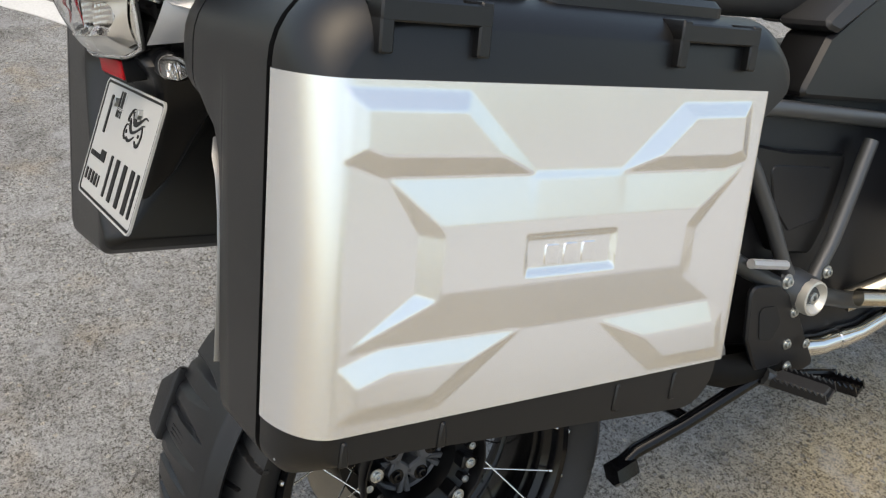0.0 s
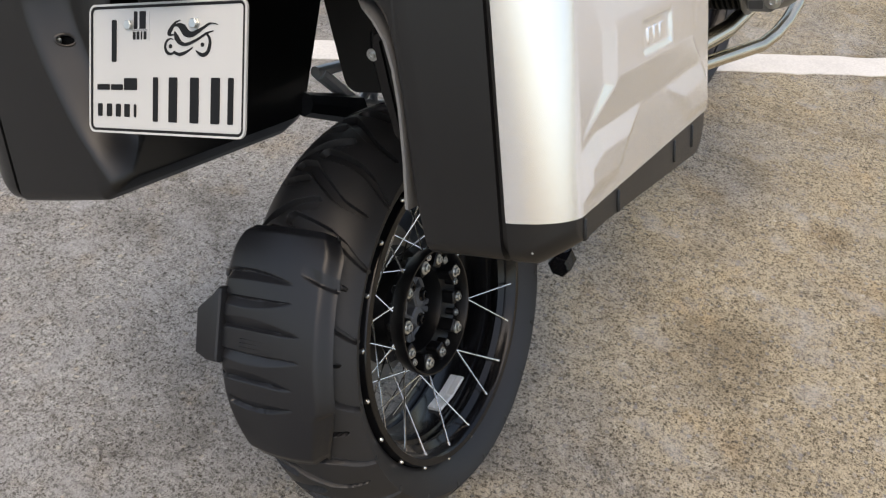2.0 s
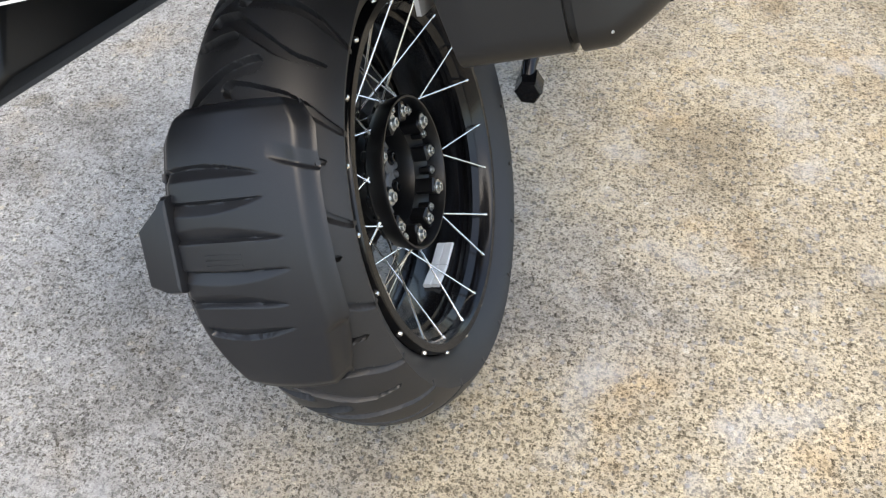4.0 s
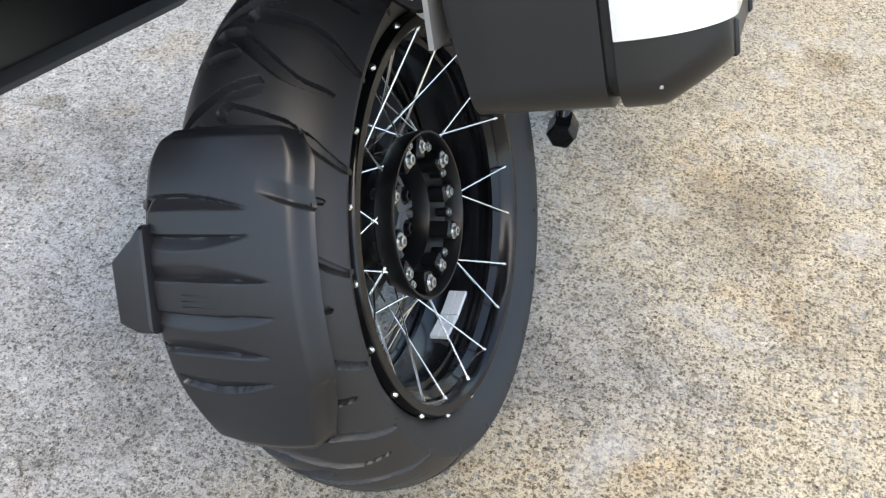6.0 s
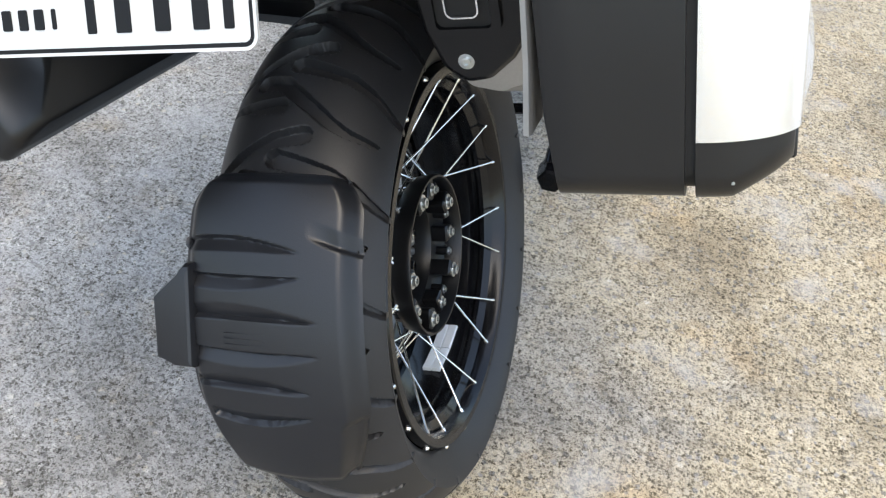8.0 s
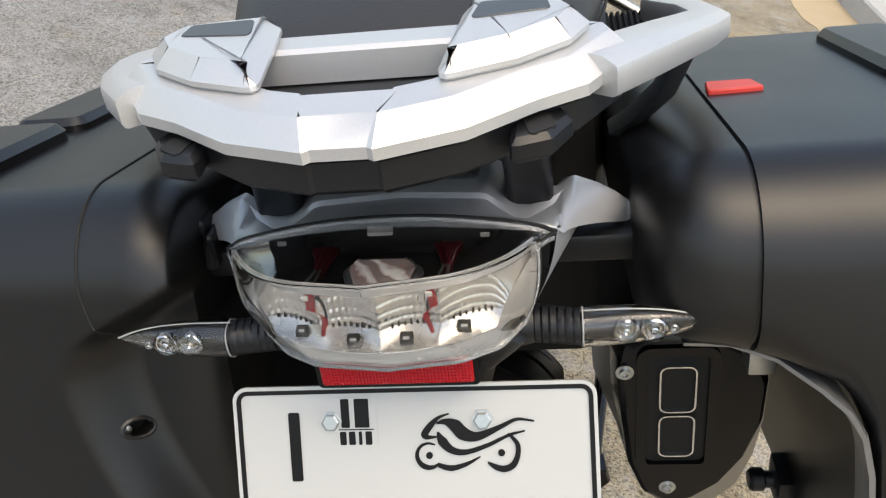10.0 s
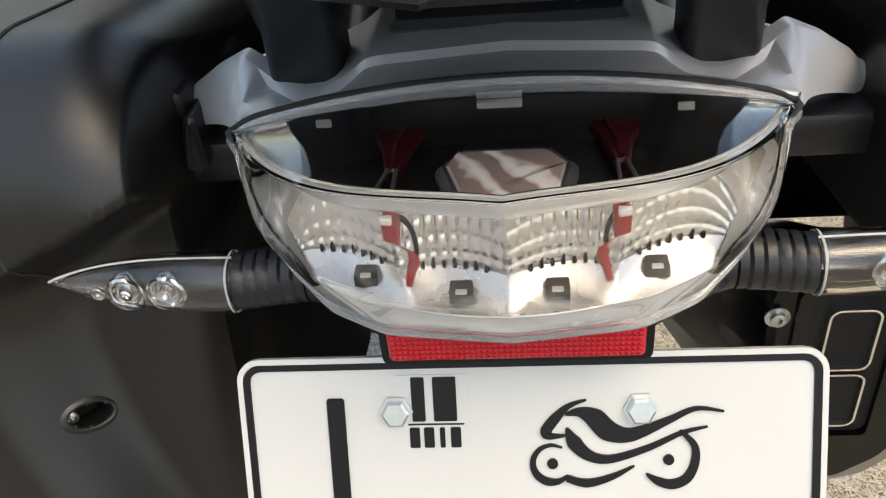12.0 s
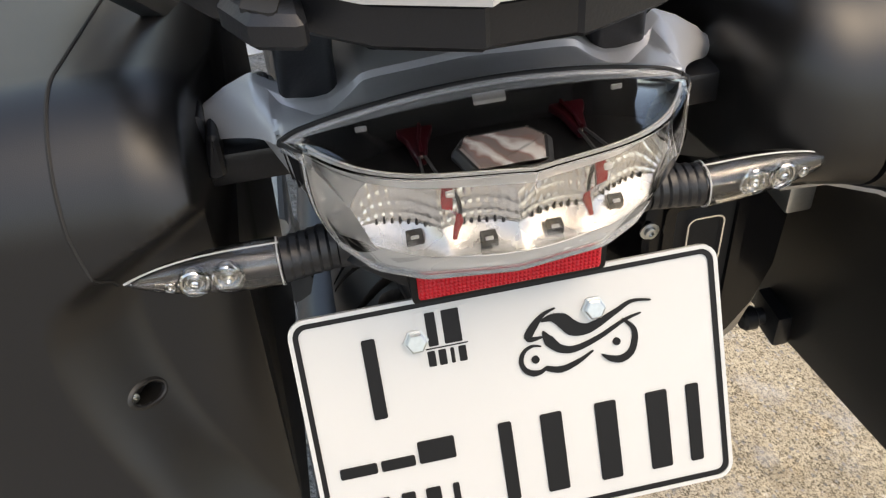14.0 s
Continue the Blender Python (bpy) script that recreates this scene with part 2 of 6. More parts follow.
    mortar = mix("MIX", where, (0.312, 0.311, 0.303), (0.392, 0.342, 0.250))
    tone = ramp(noise_tex(260, 2, 0.6), [(0.28, (0.72, 0.70, 0.68)), (0.5, (1, 1, 1)), (0.7, (1.14, 1.14, 1.13))])
    mortar = mix("MULTIPLY", 0.9, mortar, tone)
    grey = ramp(c1[1], [(0.0, (0.080, 0.077, 0.070)), (0.45, (0.152, 0.148, 0.138)), (0.8, (0.215, 0.211, 0.20)), (1.0, (0.44, 0.435, 0.42))])
    tan = ramp(c1[1], [(0.0, (0.075, 0.062, 0.040)), (0.45, (0.150, 0.128, 0.090)), (0.8, (0.22, 0.19, 0.135)), (1.0, (0.40, 0.355, 0.28))])
    base = mix("MIX", math_node("MULTIPLY", m1, 0.92), mortar, mix("MIX", where, grey, tan))
    stone = ramp(c2[1], [(0.0, (0.12, 0.117, 0.113)), (0.4, (0.20, 0.20, 0.202)), (0.75, (0.26, 0.258, 0.255)), (0.9, (0.42, 0.38, 0.305)), (1.0, (0.46, 0.44, 0.40))])
    base = mix("MIX", math_node("MULTIPLY", m2, 0.8), base, stone)
    pits = ramp(noise_tex(420, 2, 0.55), [(0.36, (0.42, 0.40, 0.38)), (0.44, (1, 1, 1)), (0.60, (1, 1, 1)), (0.70, (1.22, 1.21, 1.19))])
    base = mix("MULTIPLY", 0.88, base, pits)
    specks = ramp(noise_tex(105, 6, 0.72), [(0.39, (0.25, 0.225, 0.17)), (0.455, (1, 1, 1)), (0.56, (1.04, 1.04, 1.03)), (0.64, (1.34, 1.31, 1.24))])
    worn = ramp(noise_tex(7.3, 4, 0.6), [(0.36, (0.35, 0.35, 0.35)), (0.58, (1, 1, 1))])
    base = mix("MULTIPLY", worn, base, specks)
    mottle = ramp(noise_tex(30, 4, 0.65), [(0.33, (0.74, 0.73, 0.71)), (0.52, (1, 1, 1)), (0.7, (1.10, 1.10, 1.10))])
    base = mix("MULTIPLY", 0.8, base, mottle)
    stain = ramp(noise_tex(3.1, 6, 0.62), [(0.32, (0.62, 0.61, 0.59)), (0.49, (1, 1, 1)), (0.66, (1.14, 1.15, 1.16))])
    base = mix("MULTIPLY", 0.9, base, stain)
    rust = ramp(noise_tex(5.3, 5, 0.6), [(0.55, (1, 1, 1)), (0.72, (1.06, 0.92, 0.74))])
    base = mix("MULTIPLY", 0.8, base, rust)
    dust = ramp(noise_tex(6.7, 5, 0.6), [(0.54, (0, 0, 0)), (0.70, (1, 1, 1))])
    base = mix("MIX", math_node("MULTIPLY", dust, 0.55), base, (0.37, 0.375, 0.38))
    # Oil spots with soft ragged edges, and one wide zone darkened by a fifth.
    swirl = t.nodes.new("ShaderNodeTexNoise")
    swirl.inputs["Scale"].default_value, swirl.inputs["Detail"].default_value = 24, 4
    t.links.new(at.outputs["Object"], swirl.inputs["Vector"])
    bent = t.nodes.new("ShaderNodeVectorMath")
    bent.operation = "MULTIPLY_ADD"
    bent.inputs[1].default_value = (0.08, 0.08, 0.0)
    t.links.new(swirl.outputs["Color"], bent.inputs[0])
    t.links.new(at.outputs["Object"], bent.inputs[2])
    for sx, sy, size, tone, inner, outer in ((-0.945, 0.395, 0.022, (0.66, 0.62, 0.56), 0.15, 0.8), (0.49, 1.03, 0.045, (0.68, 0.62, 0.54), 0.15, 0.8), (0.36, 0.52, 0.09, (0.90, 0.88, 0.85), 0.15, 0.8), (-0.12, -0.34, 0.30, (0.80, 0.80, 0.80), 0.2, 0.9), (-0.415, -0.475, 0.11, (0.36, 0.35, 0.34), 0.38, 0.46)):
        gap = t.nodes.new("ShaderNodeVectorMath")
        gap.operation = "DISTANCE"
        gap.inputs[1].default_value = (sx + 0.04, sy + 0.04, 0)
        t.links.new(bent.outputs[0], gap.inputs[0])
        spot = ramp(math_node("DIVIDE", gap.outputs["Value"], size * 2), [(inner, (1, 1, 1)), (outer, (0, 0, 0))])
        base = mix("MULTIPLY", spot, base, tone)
    t.links.new(base, b.inputs["Base Color"])
    b.inputs["Roughness"].default_value = 0.85
    b.inputs["Specular IOR Level"].default_value = 0.3
    bump = t.nodes.new("ShaderNodeBump")
    bump.inputs["Strength"].default_value, bump.inputs["Distance"].default_value = 0.7, 0.0022
    t.links.new(m1, bump.inputs["Height"])
    t.links.new(bump.outputs["Normal"], b.inputs["Normal"])
    return m


M_GROUND = ground_material()
M_HUBGREY = material("grey cast hub", (0.11, 0.112, 0.116), 0.42, 0.15, blotch=0.1, blotch_scale=40)
M_WEIGHT = material("pale zinc", (0.72, 0.73, 0.74), 0.45, 0.4, blotch=0.05, blotch_scale=80)
M_REDTAB = material("red painted plastic", (0.62, 0.05, 0.04), 0.45, blotch=0.05)
M_LINE = material("worn white road paint", (0.62, 0.61, 0.58), 0.7, grain=0.2, grain_scale=160, blotch=0.2, blotch_scale=5, bump=0.6)
M_KERB = material("weathered kerb concrete", (0.42, 0.41, 0.39), 0.8, grain=0.15, grain_scale=150, blotch=0.15, blotch_scale=4, bump=0.5)
M_SAND = material("drifted sand", (0.42, 0.33, 0.21), 0.95, grain=0.15, grain_scale=300, blotch=0.15, blotch_scale=5, bump=0.4)

# ---- ground ----
xs = np.unique(np.r_[np.linspace(-150, -8, 8), np.linspace(-8, 8, 33), np.linspace(8, 150, 8)])
g = Shape().sheet([[(x, y, 0.0) for x in xs] for y in xs])
ground = new("ground", mesh_of("ground", g, M_GROUND))
tagged(ground, "worn grey-beige asphalt with exposed stone chips", "ground", kind="structure")


def ground_patch(name, outline, height, mat, label, category):
    s = Shape().prism(outline, lambda p, q, d: (p, q, d), -0.02, height)
    return tagged(new(name, mesh_of(name, s, mat)), label, category, kind="structure")


def ragged(a, b, width, seed, step=0.06, rough=0.006):
    """The outline of a painted strip from a to b with uneven edges."""
    rnd = random.Random(seed)
    a, b = Vector(a), Vector(b)
    d = (b - a).normalized()
    n = Vector((-d.y, d.x)) * width / 2
    k = max(2, int((b - a).length / step))
    one = [a.lerp(b, i / k) + n + d.orthogonal() * rnd.uniform(-rough, rough) for i in range(k + 1)]
    two = [a.lerp(b, i / k) - n + d.orthogonal() * rnd.uniform(-rough, rough) for i in range(k + 1)]
    return [tuple(p) for p in one + two[::-1]]


ground_patch("road_marking", ragged((-6.0, -2.0), (4.0, 4.28), 0.125, 3), 0.003, M_LINE, "worn white painted parking line on the asphalt", "road marking")
ground_patch("sand", ragged((1.66, 9.0), (1.66, 2.9), 0.34, 8, 0.12, 0.05), 0.004, M_SAND, "drifted yellow sand along the kerb", "sand")
for k in range(7):
    y0 = 1.2 + 1.1 * k
    s = Shape().prism(rounded([(y0 + 0.006, 0.0), (y0 + 1.094, 0.0), (y0 + 1.094, 0.14), (y0 + 0.006, 0.14)], [0.001, 0.001, 0.02, 0.02], 3), lambda p, q, d: (d, p, q - 0.02), 1.79, 2.0, 0.012)
    tagged(new("kerb", mesh_of("kerb", s, M_KERB)), "weathered grey concrete kerb stone", "kerb", "kerb stones", "structure")
ground_patch("pavement", [(2.0, 1.0), (60, 1.0), (60, 60), (2.0, 60)], 0.115, M_KERB, "grey concrete pavement behind the kerb", "pavement")

# ---- rear wheel ----
motorcycle = thing("motorcycle", "silver and black touring motorcycle leaning on its side stand", "motorcycle")
HUB = (0, 0, AXLE)


def polar(x, r, deg):
    return (x, r * math.cos(radians(deg)), AXLE + r * math.sin(radians(deg)))


def tyre_shape(radius=0.317, half=0.0925, bead=0.2325, bead_x=0.0655, n=1500, pitches=19, centre=HUB, turn=None, depth=0.0095):
    """A tyre with slanting tread grooves cut into its crown."""
    crown_n, wall_n = 124, 9
    lat = np.linspace(-1, 1, crown_n)
    prof = [(half * math.sin(1.12 * s) / math.sin(1.12), radius - 0.046 * (1 - math.cos(1.12 * s)) / (1 - math.cos(1.12))) for s in lat]
    right = []
    for k in range(1, wall_n + 1):
        s = k / wall_n
        right.append((half + 0.002 * math.sin(math.pi * s) - (half - bead_x) * s ** 1.15, radius - 0.046 - (radius - 0.046 - bead) * s))
    prof = [(-x, r) for x, r in right[::-1]] + prof + right
    prof = np.array(prof)
    x0, r0 = prof[:, 0], prof[:, 1]
    ang = np.linspace(0, 2 * math.pi, n, False)
    pitch = 2 * math.pi * radius / pitches
    # Grooves of one pitch as broken lines of (across, along), each with a wide head that runs out thin.
    k_ = half / 0.087
    lines = (
        ((-0.008, 0.580), (0.017, 0.586), (0.042, 0.592), (0.061, 0.602), (0.086, 0.627)),
        ((-0.040, 0.598), (-0.017, 0.603), (0.007, 0.623), (0.036, 0.646), (0.049, 0.653), (0.072, 0.659)),
        ((-0.015, 0.629), (-0.040, 0.627), (-0.082, 0.618)),
        ((0.014, 0.660), (-0.016, 0.667), (-0.047, 0.681), (-0.082, 0.703)),
    )
    cut = np.zeros((n, len(prof)))
    across = x0[None, :] * np.ones((n, 1))
    along = (ang[:, None] * radius) * np.ones((1, len(prof)))
    for line in lines:
        steps = len(line) - 1
        for i, ((a0, l0), (a1, l1)) in enumerate(zip(line, line[1:])):
            a0, a1 = a0 * k_, a1 * k_
            for shift in (-1, 0, 1):
                q = ((along - l0 + pitch / 2) % pitch) - pitch / 2 + shift * pitch
                p = across - a0
                ea, el = a1 - a0, l1 - l0
                s = np.clip((p * ea + q * el) / (ea * ea + el * el), 0, 1)
                dist = np.hypot(p - s * ea, q - s * el)
                width = 0.0088 - 0.0060 * ((i + s) / steps) ** 1.4
                cut = np.maximum(cut, 1 - smooth_step(0.85, 1.12, dist / width))
    cut *= (np.abs(x0) < half * 0.995)[None, :] & (r0 > radius - 0.05)[None, :]
    rr = r0[None, :] - depth * cut
    rows = np.stack([np.broadcast_to(x0, rr.shape) + centre[0], rr * np.cos(ang)[:, None] + centre[1], rr * np.sin(ang)[:, None] + centre[2]], -1)
    return Shape().sheet(rows, wrap_u=True)


rim = Shape().lathe([(-0.062, 0.232), (-0.074, 0.2295), (-0.0765, 0.2275), (-0.0765, 0.218), (-0.072, 0.214), (-0.058, 0.211), (-0.05, 0.203), (-0.044, 0.203), (-0.040, 0.208), (-0.034, 0.208), (-0.030, 0.200), (-0.012, 0.196), (0.012, 0.196),
                     (0.030, 0.200), (0.034, 0.208), (0.040, 0.208), (0.044, 0.203), (0.05, 0.203), (0.058, 0.211), (0.072, 0.214), (0.0765, 0.218), (0.0765, 0.2275), (0.074, 0.2295), (0.062, 0.232)], 120, HUB)
rear_wheel = part("rear_wheel", rim, M_RIM, motorcycle, "black spoked wheel rim")
part("tyre", tyre_shape(), M_TYRE, rear_wheel, "chunky black tyre with slanting tread grooves", 40)
marks = Shape()
for k in range(36):
    a0 = 10 * k + (3 if k % 3 else 0)
    marks.prism([(a0, 0.262), (a0 + 0.35, 0.262), (a0 + 0.35, 0.268 if k % 3 else 0.270), (a0, 0.268 if k % 3 else 0.270)], lambda p, q, d: polar(d, q, p), 0.0845, 0.0886)
tagged(part("sidewall_mark", marks, M_TYRE, rear_wheel, "raised marks on the tyre wall"), kind="stuff")
spoke_ring = [12.5 + 18 * k for k in range(20)]


def spoke(p, q, parent, r=0.00135):
    s = Shape().tube([p, Vector(p).lerp(Vector(q), 0.06), Vector(p).lerp(Vector(q), 0.065), q], [r * 1.7, r * 1.7, r, r], 8)
    return part("spoke", s, M_STEEL, parent)


NIPPLE = mesh_of("spoke_head", Shape().lathe([(0, 0.0001), (0, 0.0042), (0.0015, 0.0042), (0.0035, 0.0030), (0.004, 0.0001)], 10), M_STEEL)
for k, a in enumerate(spoke_ring):
    # Neighbours cross on their way from the edge of the rim to the drum of the hub.
    lean = 1 if k % 2 else -1
    outer_, inner_ = Vector(polar(0.0712, 0.2205, a + 1.9)), Vector(polar(-0.003, 0.0975, a + 9 * lean + 7.8 + 11.7 * lean))
    spoke(outer_, outer_.lerp(inner_, 1.32), rear_wheel)
    # Those from the other edge of the rim end in pairs on the back of the flange.
    pair = 144.3 + 36 * (k // 2)
    far_, flange_ = Vector(polar(-0.0712, 0.2205, pair + (30.3 if k % 2 else -27.7))), Vector(polar(0.0308, 0.0921, pair + (-4.1 if k % 2 else 2.9)))
    spoke(flange_, far_, rear_wheel)
    ob = new("spoke_head", NIPPLE)
    ob.parent = rear_wheel
    ob.matrix_basis = Matrix.Translation(polar(0.0712, 0.2298, a)) @ Vector((0.1, math.cos(radians(a)), math.sin(radians(a)))).to_track_quat("X", "Z").to_matrix().to_4x4()
hub = Shape().lathe([(-0.050, 0.072), (-0.044, 0.092), (-0.034, 0.094), (-0.026, 0.072), (-0.006, 0.064), (0.012, 0.068), (0.018, 0.084), (0.026, 0.095), (0.046, 0.099), (0.050, 0.0975), (0.050, 0.0950), (0.047, 0.0935), (0.028, 0.0910), (0.021, 0.080), (0.018, 0.066), (0.008, 0.062), (-0.012, 0.060), (-0.050, 0.058)], 72, HUB, wrap=True)
M_HUB = material("satin black hub", (0.004, 0.004, 0.0045), 0.34, spec=0.4)
hub_ob = part("hub", hub, M_HUB, rear_wheel, "black ring hub with a hollow centre")
for k in range(10):
    a = 17.7 + 36 * k
    lug = Shape().prism(rounded([(0.066, -0.010), (0.072, -0.0105), (0.0925, -0.006), (0.0925, 0.006), (0.072, 0.0105), (0.066, 0.010)], 0.004, 3), lambda p, q, d, a=a: polar(d, math.hypot(p, q), a + math.degrees(math.atan2(q, p))), 0.017, 0.045 if k % 2 == 0 else 0.040, 0.002)
    part("lug", lug, M_HUB, hub_ob)
    screw(hub_ob, polar(0.045 if k % 2 == 0 else 0.040, 0.079, a), size=1.25 if k % 2 == 0 else 1.0)
    post = Shape().prism(rounded([(0.077, -0.005), (0.0925, -0.006), (0.0925, 0.006), (0.077, 0.005)], 0.003, 3), lambda p, q, d, a=a + 17: polar(d, math.hypot(p, q), a + math.degrees(math.atan2(q, p))), 0.018, 0.036, 0.001)
    part("lug", post, M_HUB, hub_ob)
    screw(hub_ob, polar(0.036, 0.0835, a + 17), size=0.7)
disc = Shape().lathe([(-0.062, 0.085), (-0.062, 0.132), (-0.067, 0.132), (-0.067, 0.085)], 64, HUB, wrap=True)
part("brake_disc", disc, M_BRUSH, rear_wheel, "drilled steel brake disc")
sleeve = Shape().lathe([(-0.008, 0.013), (0.000, 0.015), (0.000, 0.020), (-0.006, 0.024), (-0.066, 0.024), (-0.066, 0.013)], 32, HUB, wrap=True)
carrier = part("hub_carrier", sleeve, M_HUBGREY, rear_wheel, "dark grey sleeve of the star-shaped hub carrier")
part("carrier_ring", Shape().lathe([(-0.022, 0.0605), (-0.010, 0.0605), (-0.007, 0.0575), (-0.010, 0.054), (-0.022, 0.053)], 48, HUB, wrap=True), M_HUBGREY, rear_wheel, "dark grey ring of the hub carrier")
for k in range(5):
    # A broad arm with a bolt boss and two thin webs out to the bore.
    turn_ = 4 + 72 * k
    spin = lambda p, q, d: polar(d, math.hypot(p, q), turn_ + math.degrees(math.atan2(q, p)))
    part("carrier_arm", Shape().prism(rounded([(0.012, -0.021), (0.040, -0.012), (0.046, 0.0), (0.040, 0.012), (0.012, 0.021)], 0.005, 3), spin, -0.016, 0.004, 0.003), M_HUBGREY, rear_wheel, "dark grey arm of the hub carrier")
    for e in (-1, 1):
        part("carrier_web", Shape().prism(rounded([(0.016, e * 0.012), (0.022, e * 0.019), (0.050, e * 0.034), (0.056, e * 0.026)], 0.002, 2), spin, -0.018, -0.002, 0.002), M_HUBGREY, rear_wheel, "thin web of the hub carrier")
for k in range(5):
    screw(carrier, polar(0.003, 0.034, 4 + 72 * k), size=1.4, label="dark socket bolt", mesh=BLACK_SCREW)
for i in range(2):
    for j in range(2):
        a0, x0 = 265 + 11.6 * j, -0.003 + 0.0128 * i
        lab = Shape().prism(rounded([(a0, x0), (a0 + 11.2, x0), (a0 + 11.2, x0 + 0.0120), (a0, x0 + 0.0120)], 0.001, 1), lambda p, q, d: polar(q + 0.006 * (p - 265) / 23, d, p), 0.1955, 0.1895, 0.0008)
        part("balance_weight", lab, M_WEIGHT, rear_wheel, "pale zinc stick-on balance weight")

# Final drive, swing arm and shock on the far side.
drive = Shape().lathe([(-0.07, 0.0001), (-0.07, 0.075), (-0.085, 0.09), (-0.115, 0.085), (-0.135, 0.06), (-0.14, 0.0001)], 40, HUB)
part("final_drive", drive, M_TUBE, motorcycle, "dark grey final drive housing")
arm = Shape().tube([(-0.105, 0.02, AXLE), (-0.11, 0.15, 0.33), (-0.10, 0.35, 0.36), (-0.07, 0.55, 0.40)], [0.05, 0.05, 0.045, 0.05], 16)
part("swing_arm", arm, M_TUBE, motorcycle, "dark grey single-sided swing arm")

# ---- mudguard behind the tyre ----
def mudguard_shape():
    rows = []
    degs = np.linspace(127, 181.5, 230)
    us = np.linspace(-1, 1, 75)
    for a in degs:
        s = (a - 127) / 54.5
        half_w = 0.087 + 0.003 * smooth_step(0, 0.5, s) - 0.030 * max(0.0, (a - 164) / 17.5) ** 1.6 - 0.020 * max(0.0, (133.5 - a) / 6.5) ** 2
        row = []
        for u in us:
            x = u * half_w * (1 - 0.10 * float(smooth_step(166.0, 168.5, a)) if u > 0 else 1)
            edge = abs(u)
            r = 0.337 - 0.013 * smooth_step(0.80, 1.0, edge) - 0.008 * edge ** 2
            # Long lens-shaped grooves, alternately to the left and to the right.
            for a0, u0, u1 in ((139.4, -0.98, 0.42), (143.2, -0.98, 0.42), (149.9, -0.95, 0.60), (155.2, -0.90, 0.60), (161.6, -0.87, 0.47), (166.0, -0.75, 0.45)):
                tt = (u - u0) / (u1 - u0)
                if 0 < tt < 1:
                    w = 1.30 * math.sin(math.pi * min(1.0, 0.25 + 0.75 * tt)) ** 0.7
                    bend = 1.1 * math.sin(math.pi * (0.2 + 0.8 * tt))
                    d = (a - a0 - (bend if a0 in (143.2, 155.2, 166.0) else -bend)) / max(w, 0.05)
                    # Deep cuts have a steep upper wall, shallow ones a steep lower wall.
                    k = d if a0 in (139.4, 143.2, 155.2) else -d
                    r -= 0.0058 * max(0.0, min((k + 1) / 0.4, (1 - k) / 1.6)) * min(1, w)
            if u > 0.5:
                d = (a - 137.0 - 5 * (u - 0.75)) / 1.6
                r -= 0.0045 * max(0.0, min((1 - d) / 0.4, (d + 1) / 1.6)) * float(smooth_step(0.45, 0.75, u))
            if a < 129 or s > 0.95:
                r -= 0.006 * (float(smooth_step(129, 127, a)) + float(smooth_step(0.95, 1.0, s)))
            row.append(polar(x, r, a))
        rows.append([polar(-half_w * 0.96, 0.312, a)] + row + [polar(half_w * 0.96, 0.312, a)])
    return Shape().sheet(rows)


guard = part("rear_mudguard", mudguard_shape(), M_GUARD, motorcycle, "matt black plastic tyre hugger with curved grooves", 50)
solid = guard.modifiers.new("thickness", "SOLIDIFY")
solid.thickness, solid.offset = 0.004, -1
ear = Shape()
out = rounded([(140, -0.070), (143, -0.084), (146.8, -0.110), (157.2, -0.112), (160, -0.074)], [1, 1, 1.5, 1.5, 1], 2)
ear.sheet([[polar(-0.092 + (x + 0.092) * k, d, 151.4 + (a - 151.4) * k) for a, x in out] for k, d in ((1.0, 0.29), (1.0, 0.3325), (0.975, 0.3375), (0.92, 0.3405), (0.80, 0.3415))], wrap_v=True, caps=True)
part("mudguard_bracket", ear, M_GUARD, guard, "side lobe of the mudguard")
for k in range(3):
    s = Shape().prism(rounded([(153.9 - 0.9 * k, -0.040), (154.3 - 0.9 * k, -0.040), (154.3 - 0.9 * k, 0.002), (153.9 - 0.9 * k, 0.002)], 0.2, 1), lambda p, q, d: polar(q, d, p), 0.333, 0.3372)
    part("raised_bar", s, M_GUARD, guard, "raised bar of a moulded mark")

# ---- panniers ----
PAN_Y, PAN_Z, PAN_T = -0.312, 0.688, radians(11.5)


def pan(x, u, w):
    """A place on the pannier: x across, u forwards from its rear face, w upwards from the foot of its panel."""
    return (x, PAN_Y + u * math.cos(PAN_T) + w * math.sin(PAN_T), PAN_Z - u * math.sin(PAN_T) + w * math.cos(PAN_T))


def pan_ring(x, u0, w0, w1, grow=0.0, front=0.46, heel=0.022, drop=0.0):
    """The side outline of the case at x: rear edge u0, foot w0, top w1."""
    u0, w0, w1 = u0 - grow, w0 - grow, w1 + grow
    f = front + grow
    low = [(u0, w0), (0.10, w0), (f, w0 - drop)] if drop else [(u0, w0), (f, w0)]
    pts = rounded(low + [(f + 0.003, w1 - 0.066), (f + 0.046, w1 - 0.030), (f + 0.012, w1), (u0, w1)], ([heel, 0.02, 0.04] if drop else [heel, 0.04]) + [0.012, 0.016, 0.03, 0.06], 8)
    return [pan(x, u, w) for u, w in pts]


